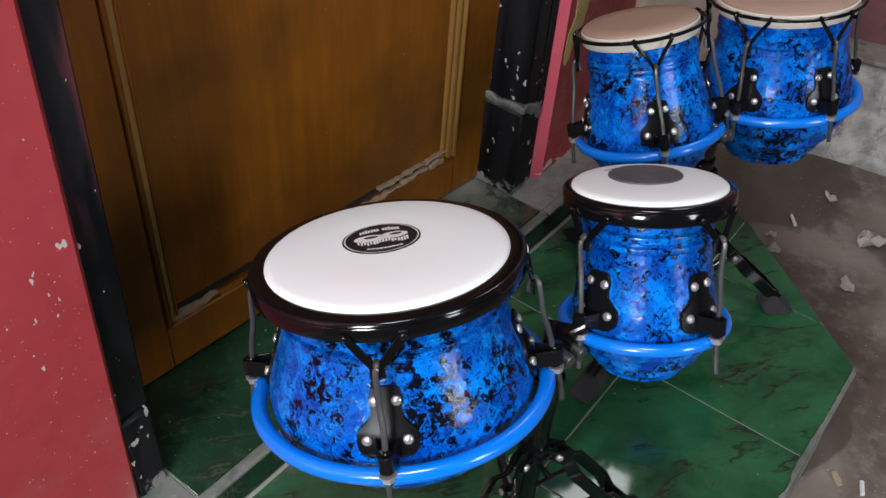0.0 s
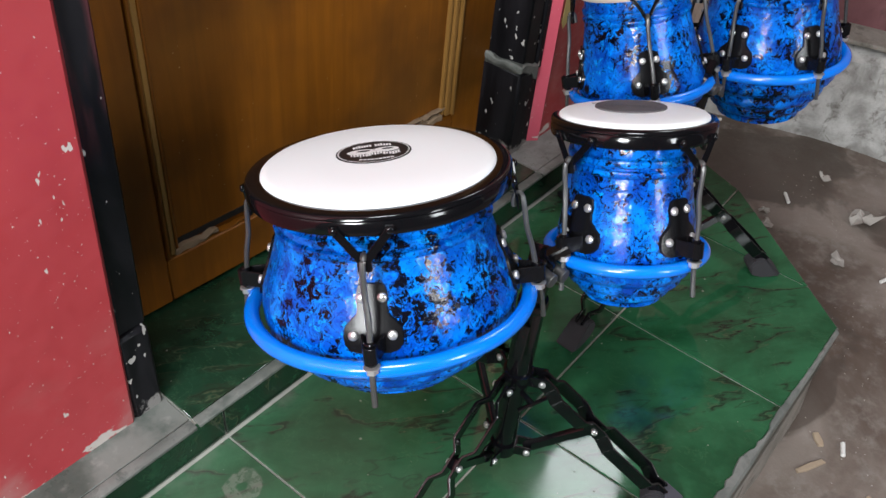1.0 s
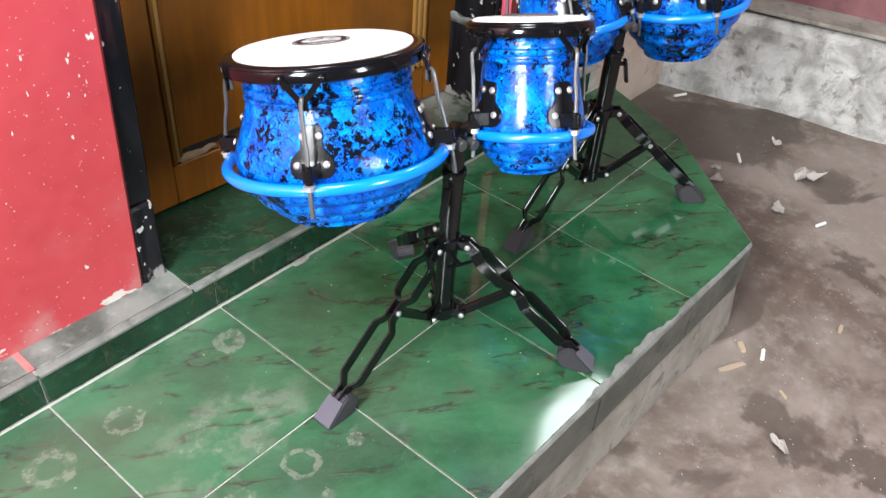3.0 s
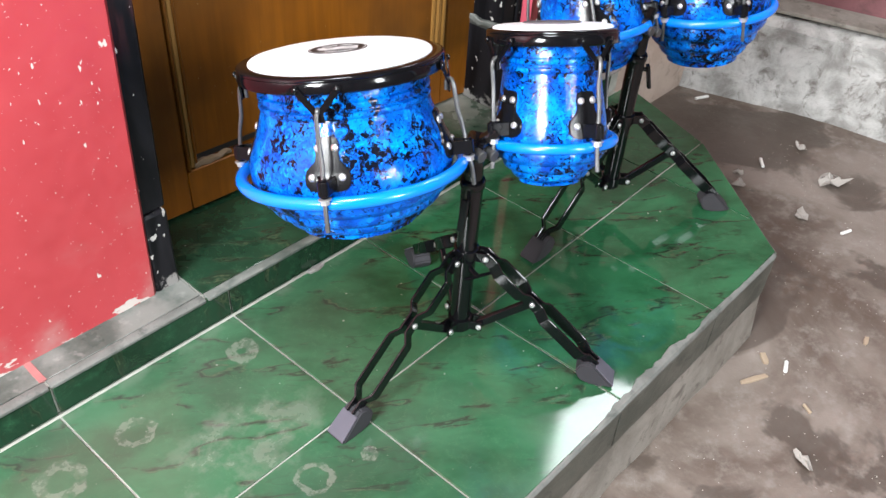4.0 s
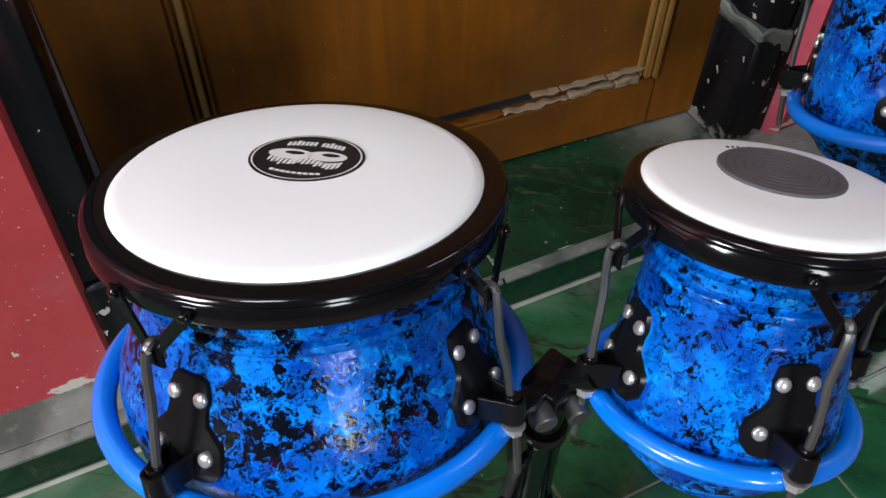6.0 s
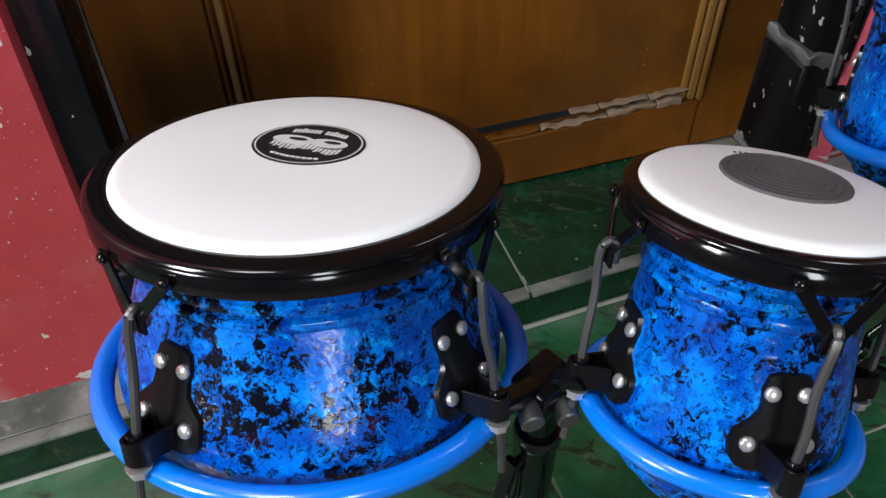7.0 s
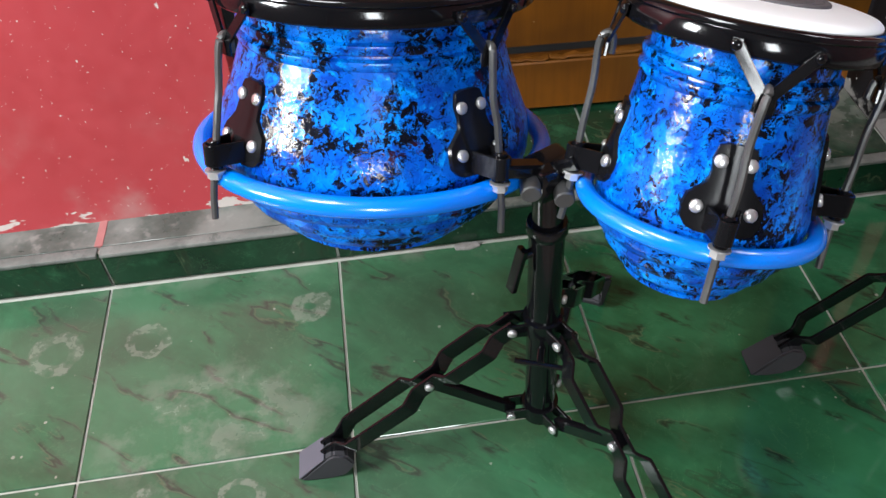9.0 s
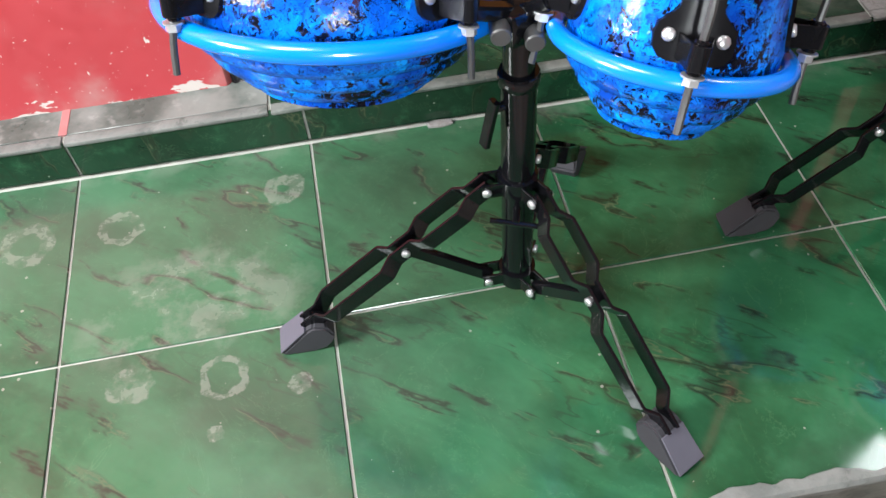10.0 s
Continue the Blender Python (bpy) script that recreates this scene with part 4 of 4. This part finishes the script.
small, small_head = drum(*SMALL, 0.0858, 0.1520, 0.0800, 0.0635, 0.0755, 0.041, 0.059, (256, 344, 74, 167), True, "small blue marbled drum whose white head has a grey round patch", 0.0072)
BACK = ((0.979, -0.173, 0.357), (0.040, 0.370))
WIDE = ((1.190, -0.274, 0.379), (0.0, 0.20))
drum(*BACK, 0.1010, 0.1640, 0.0785, 0.0725, 0.0900, 0.055, 0.066, (219, 309, 39, 129), False, "blue marbled drum with a tan hide head", 0.0075)
drum(*WIDE, 0.1185, 0.1560, 0.0975, 0.088, 0.1080, 0.062, 0.098, (176, 237, 316, 28, 100), False, "wide blue marbled drum with a tan hide head", 0.0078)


def ellipse(a, b, n=40, x=0.0, y=0.0):
    return [(x + a * math.cos(2 * math.pi * k / n), y + b * math.sin(2 * math.pi * k / n)) for k in range(n)]


# printed oval badge on the large head
BADGE = Matrix.Translation((0.0, 0.0, 0.1464 + 0.0010)) @ pose(0, 0, 0, 0, 0, -38) @ pose(-0.002, 0.019, 0)
part("badge", prism(ellipse(0.0375, 0.0325), 0, 0.0010, m=BADGE), M_INK, big_head, "printed black oval badge with white marks")
bm = bmesh.new()
n = 48
rows = [[bm.verts.new((r * math.cos(2 * math.pi * k / n), r * 0.87 * math.sin(2 * math.pi * k / n), 0.0013)) for k in range(n)] for r in (0.0346, 0.0357)]
for k in range(n):
    bm.faces.new((rows[0][k], rows[0][(k + 1) % n], rows[1][(k + 1) % n], rows[1][k]))
for a, b, x, y in ((0.0150, 0.0072, -0.0115, 0.002), (0.0135, 0.0068, 0.0125, 0.003)):
    o, i = ellipse(a, b, 28, x, y), ellipse(a * 0.45, b * 0.35, 28, x + 0.002, y + 0.002)
    ov, iv = [bm.verts.new((p[0], p[1], 0.0013)) for p in o], [bm.verts.new((p[0], p[1], 0.0013)) for p in i]
    for k in range(28):
        bm.faces.new((ov[k], ov[(k + 1) % 28], iv[(k + 1) % 28], iv[k]))
random.seed(3)
for k in range(17):
    x = -0.0235 + k * 0.0029
    y = -0.002 - 0.004 * math.sin(math.pi * (k % 9) / 8)
    w, hgt = random.uniform(0.0013, 0.0022), random.uniform(0.005, 0.0085)
    prism([(x, y - hgt), (x + w, y - hgt + 0.001), (x + w + 0.0005, y + 0.001), (x, y)], 0.0011, 0.0013, bm=bm)
for k in range(14):
    x = -0.019 + k * 0.0028
    y = 0.0165 - 0.35 * (x * x) * 22
    hgt = 0.0068 if k in (2, 7, 10) else 0.0052
    if k != 7:
        prism([(x, y), (x + 0.0021, y), (x + 0.0021, y + hgt), (x, y + hgt)], 0.0011, 0.0013, bm=bm)
for k in range(9):
    x = -0.0165 + k * 0.0038
    y = -0.0235 + 0.35 * (x * x) * 22
    prism([(x, y), (x + 0.003, y), (x + 0.003, y + 0.0022), (x, y + 0.0022)], 0.0011, 0.0013, bm=bm)
bmesh.ops.transform(bm, verts=bm.verts[:], matrix=BADGE)
part("badge_print", bm, M_INKW, big_head, "white print of the badge")
# tuning patch and faint writing on the small head
PATCH = Matrix.Translation((0, 0, 0.1520 + 0.0004)) @ pose(0, 0, 0, 0, 0, -38) @ pose(0.004, 0.0185, 0)
rings = [(0.0, 0.0016)]
for k in range(1, 7):
    r = 0.0056 * k
    rings += [(r - 0.0007, 0.0016), (r, 0.0009), (r + 0.0007, 0.0016)]
rings += [(0.0380, 0.0016), (0.0388, 0.0008), (0.0388, -0.0005)]
part("tuning_patch", lathe(rings, 48, None, PATCH @ pose(0, 0, 0.0014)), M_PATCH, small_head, "round dark grey tuning patch")
bm = bmesh.new()
random.seed(8)
for k in range(16):
    a = radians(62 + k * 3.6)
    x, y = 0.060 * math.cos(a), 0.060 * math.sin(a) - 0.002
    w, t = random.uniform(0.0012, 0.003), random.uniform(0.001, 0.0036)
    prism([(x - w / 2, y), (x + w / 2, y - 0.0005), (x + w / 2, y + t), (x - w / 2, y + t)], 0.0006, 0.0012, bm=bm)
bmesh.ops.transform(bm, verts=bm.verts[:], matrix=Matrix.Translation((0, 0, 0.1520)) @ pose(0, 0, 0, 0, 0, -38))
part("head_print", bm, M_INK, small_head, "small unreadable print")


# ---- stands ----
def stand(at, feet, holds, label, wing_az, rubber, foot_label):
    s = thing("drum_stand", pose(*at, 0), label, "stand", "drum stands")
    part("lower_tube", cyl(0.0155, (0, 0, 0.048), (0, 0, 0.325), 22, 0.0012), M_IRON, s)
    part("upper_tube", cyl(0.0132, (0, 0, 0.31), (0, 0, 0.384), 20, 0.001), M_IRON, s)
    part("collar", lathe([(0.0132, 0.318), (0.0170, 0.318), (0.0178, 0.320), (0.0178, 0.328), (0.0165, 0.331), (0.0132, 0.331)], 24), M_IRON, s)
    out = Vector((math.cos(radians(wing_az)), math.sin(radians(wing_az)), 0))
    wing = bmesh.new()
    tube([out * 0.012 + Vector((0, 0, 0.300)), out * 0.026 + Vector((0, 0, 0.300))], 0.0042, 10, wing)
    tube([out * 0.023 + Vector((0, 0, 0.308)), out * 0.026 + Vector((0, 0, 0.297)), out * 0.034 + Vector((0, 0, 0.264))], 0, bm=wing, flat=(0.011, 0.006, out))
    part("wing_bolt", wing, M_IRON, s, "black wing bolt")
    fwd = Vector((math.cos(radians(wing_az + 55)), math.sin(radians(wing_az + 55)), 0))
    cross = Vector((-fwd.y, fwd.x, 0))
    key = bmesh.new()
    tube([fwd * 0.012 + Vector((0, 0, 0.178)), fwd * 0.034 + Vector((0, 0, 0.178))], 0.004, 10, key)
    tube([fwd * 0.033 - cross * 0.024 + Vector((0, 0, 0.181)), fwd * 0.033 + cross * 0.024 + Vector((0, 0, 0.174))], 0.0027, 8, key)
    part("key_bolt", key, M_IRON, s, "black T-shaped key bolt")
    part("upper_collar", lathe([(0.0155, 0.192), (0.0188, 0.192), (0.0192, 0.202), (0.0188, 0.211), (0.0155, 0.212)], 24), M_IRON, s)
    part("lower_collar", lathe([(0.0155, 0.053), (0.0188, 0.053), (0.0192, 0.063), (0.0188, 0.073), (0.0155, 0.073)], 24), M_IRON, s)
    for az, reach in feet:
        a, b = Vector((0.030, 0, 0.201)), Vector((reach - 0.026, 0, 0.034))
        way = (b - a).normalized()
        for sgn in (-1, 1):
            bar = bmesh.new()
            pts = [a + (b - a) * q + Vector((0, sgn * w, 0)) for q, w in ((-0.02, 0.0058), (0.065, 0.0060), (0.075, 0.0064), (0.120, 0.0148), (0.130, 0.0155), (0.310, 0.0155), (0.320, 0.0148), (0.365, 0.0060), (0.375, 0.0055), (0.475, 0.0055), (0.485, 0.0060), (0.535, 0.0158), (0.545, 0.0165), (0.870, 0.0165), (0.880, 0.0158), (0.930, 0.0060), (0.940, 0.0055), (1.02, 0.0055))]
            tube(pts, 0, bm=bar, flat=(0.0034, 0.0185, Vector((way.z, 0, -way.x)) * -1))
            if sgn < 0:
                me_leg = part("leg", bar, M_IRON, s, "folding leg of two cranked flat bars")
            else:
                part("bar", bar, M_IRON, me_leg)
        # ears of the collars
        for z, r in ((0.201, 0.030), (0.064, 0.031)):
            for sgn in (-1, 1):
                ear = bmesh.new()
                tube([(0.014, sgn * 0.0085, z), (r + 0.006, sgn * 0.0085, z)], 0, bm=ear, flat=(0.003, 0.016, (0, 0, 1)))
                part("collar_ear", ear, M_IRON, me_leg)
        mid = a + (b - a) * 0.425
        brace = bmesh.new()
        tube([(0.030, 0, 0.064), tuple(mid)], 0, bm=brace, flat=(0.0085, 0.0145, (0, 0, 1)))
        part("brace", brace, M_IRON, me_leg)
        for p in ((0.031, -0.0105, 0.201), (0.032, -0.0105, 0.064), (mid.x, -0.0082, mid.z)):
            bolt(me_leg, p, (0, -1, 0), 0.95)
            bolt(me_leg, (p[0], -p[1], p[2]), (0, 1, 0), 0.95)
        R = reach
        side_shape = [(R - 0.028, 0.0), (R + 0.006, 0.0), (R + 0.013, 0.003), (R - 0.021, 0.038), (R - 0.029, 0.043), (R - 0.043, 0.038), (R - 0.050, 0.025), (R - 0.046, 0.012), (R - 0.039, 0.003)]
        ft = prism([(u, z * 0.9) for u, z in side_shape], -0.0170, 0.0170)
        for v in ft.verts:
            if v.co.y > 0.03:
                v.co.z *= 0.86
        bmesh.ops.bevel(ft, geom=[e for e in ft.edges], offset=0.0024, segments=2, affect="EDGES")
        bmesh.ops.transform(ft, verts=ft.verts[:], matrix=pose(0, 0, 0, 90, 0, 0))
        part("rubber_foot", ft, rubber, me_leg, foot_label)
        # thin plate that gives the first stand's feet a paler outer face
        pad = prism([(0.003, -0.0165), (0.045, -0.0142), (0.045, 0.0142), (0.003, 0.0165)], 0.0, 0.0012, inset=0.0006, m=Matrix.Translation((R + 0.0135, 0, 0.0035)) @ pose(0, 0, 0, 0, 0, 180) @ pose(0, 0, 0, 0, -42.8, 0))
        part("foot_pad", pad, M_PAD if rubber is M_RUBBER else M_RUBBER_B, me_leg, "outer face plate of the foot")
        tread = prism([(R - 0.026, -0.0165), (R - 0.004, -0.0165), (R - 0.004, 0.0165), (R - 0.026, 0.0165)], 0.0, 0.003)
        part("tread", tread, M_RUBBER_D, me_leg)
        me_leg.matrix_local = pose(0, 0, 0, 0, 0, az)
    # cross arm that carries both drums
    pts = [Vector(p) - Vector((*at, 0)) for p in holds]
    top = Vector((0, 0, 0.386))
    arm = bmesh.new()
    tube(smooth_path([pts[0], top * 0.6 + pts[0] * 0.4, top, top * 0.6 + pts[1] * 0.4, pts[1]], 5), 0, bm=arm, flat=(0.014, 0.012, (0, 0, 1)))
    part("cross_arm", arm, M_IRON, s, "black arm that carries the drums")
    part("top_clamp", box(-0.018, 0.018, -0.015, 0.015, 0.366, 0.396, bevel=0.004, seg=2, m=pose(0, 0, 0, 0, 0, 25)), M_IRON, s)
    face = Vector((-0.12, -0.99, 0))
    for x, z in ((-0.017, 0.386), (0.009, 0.376)):
        p = Vector((x, -0.006, z))
        part("clamp_bolt", cyl(0.0080, p, p + face * 0.022, 16, 0.001), M_STEEL, s, "round steel bolt end")
    return s


big_m, small_m = drum_pose(*BIG), drum_pose(*SMALL)
d3_m, d4_m = drum_pose(*BACK), drum_pose(*WIDE)
stand((0.511, -0.309), ((180, 0.250), (-61, 0.240), (61, 0.240)), (big_m @ polar(0.152, 306, 0.02), small_m @ polar(0.094, 170, 0.02)), "black folding tripod drum stand on the green tiles", 200, M_RUBBER, "dusty grey rubber foot")
stand((1.016, -0.252), ((180, 0.240), (-44, 0.238), (68, 0.238)), (d3_m @ polar(0.106, 305, 0.02), d4_m @ polar(0.136, 168, 0.02)), "black folding tripod drum stand near the platform corner", 318, M_RUBBER_B, "rubber foot coloured dark for its shade")


# ---- litter on the ground ----
def scrap(name, x, y, size, turn, material, label, seed, lift=0.012):
    random.seed(seed)
    bm = bmesh.new()
    n = 9
    rim = []
    for k in range(n):
        a = 2 * math.pi * k / n
        r = size * 0.8 * random.uniform(0.45, 1.0)
        rim.append(Vector((r * math.cos(a), r * 0.62 * math.sin(a), lift * random.uniform(0.0, 1.0))))
    mid = Vector((0, 0, lift * 0.4))
    for off in (0.0, 0.0012):
        c = bm.verts.new(mid + Vector((0, 0, off)))
        vs = [bm.verts.new(p + Vector((0, 0, off))) for p in rim]
        hv = [bm.verts.new(p * 0.5 + mid * 0.5 + Vector((0, 0, off + lift * random.uniform(-0.2, 0.5)))) for p in rim]
        for k in range(n):
            j = (k + 1) % n
            bm.faces.new((c, hv[k], hv[j]))
            bm.faces.new((hv[k], vs[k], vs[j], hv[j]))
    ob = part(name, bm, material, None)
    ob.matrix_world = pose(x, y, ground_at(x, y) + 0.0005, 0, 0, turn)
    return tagged(ob, label, name.replace("_", " "))


def ground_at(x, y):
    return GROUND_Z - 0.006 + 0.012 * noise.noise((x * 1.7, y * 1.7, 0.3)) + 0.005 * noise.noise((x * 7, y * 7, 1.1))


def stub(x, y, length, r, turn, material, name, label):
    ob = part(name, cyl(r, (-length / 2, 0, r), (length / 2, 0, r), 10, r * 0.2), material, None)
    ob.matrix_world = pose(x, y, ground_at(x, y), 0, 0, turn)
    return tagged(ob, label, name.replace("_", " "))


stub(1.107, -0.670, 0.030, 0.0042, 20, M_WHITE, "cigarette_stub", "white cigarette stub lying on the earth")
stub(1.626, -0.578, 0.032, 0.0042, -20, M_WHITE, "cigarette_stub", "white cigarette stub lying on the earth")
stub(1.757, -0.295, 0.040, 0.0040, 35, M_WHITE, "paper_straw", "short white paper straw on the earth")
stub(1.953, -0.005, 0.045, 0.0045, -25, M_WHITE, "cigarette_stub", "white cigarette stub by the wall")
stub(1.036, -0.747, 0.022, 0.0035, 60, M_CHIP, "wood_chip", "small tan wood chip on damp earth")
for x, y, l, w, a, sd in ((1.034, -0.639, 0.062, 0.012, -28, 1), (1.100, -0.628, 0.030, 0.014, 40, 2), (1.298, -0.757, 0.026, 0.010, 10, 3)):
    random.seed(sd)
    o = [(-l / 2, -w * 0.3), (-l * 0.2, -w / 2), (l / 2, -w * 0.35), (l * 0.46, w * 0.4), (0.0, w / 2), (-l * 0.48, w * 0.3)]
    ob = part("wood_chip", prism(o, 0, 0.005, 0.001), M_CHIP, None)
    ob.matrix_world = pose(x, y, ground_at(x, y), 0, 0, a)
    tagged(ob, "flat tan wood chip lying on the earth", "wood chip")
scrap("plastic_scrap", 0.912, -0.792, 0.034, 60, M_PAPER, "crumpled pale plastic scrap on damp earth", 5)
scrap("paper_scrap", 1.607, -0.472, 0.046, 20, M_PAPER, "torn pale paper scrap on the earth", 6)
scrap("paper_scrap", 1.800, -0.463, 0.095, -30, M_PAPER, "large crumpled grey paper scrap on the earth", 7, 0.03)
scrap("paper_scrap", 1.912, -0.329, 0.035, 70, M_PAPER, "torn pale paper scrap on the earth", 8)
scrap("paper_scrap", 1.617, -0.300, 0.040, 10, M_PAPER, "torn pale paper scrap on the earth", 9)
scrap("paper_scrap", 1.66, -0.275, 0.024, 120, M_PAPER, "torn pale paper scrap on the earth", 10)
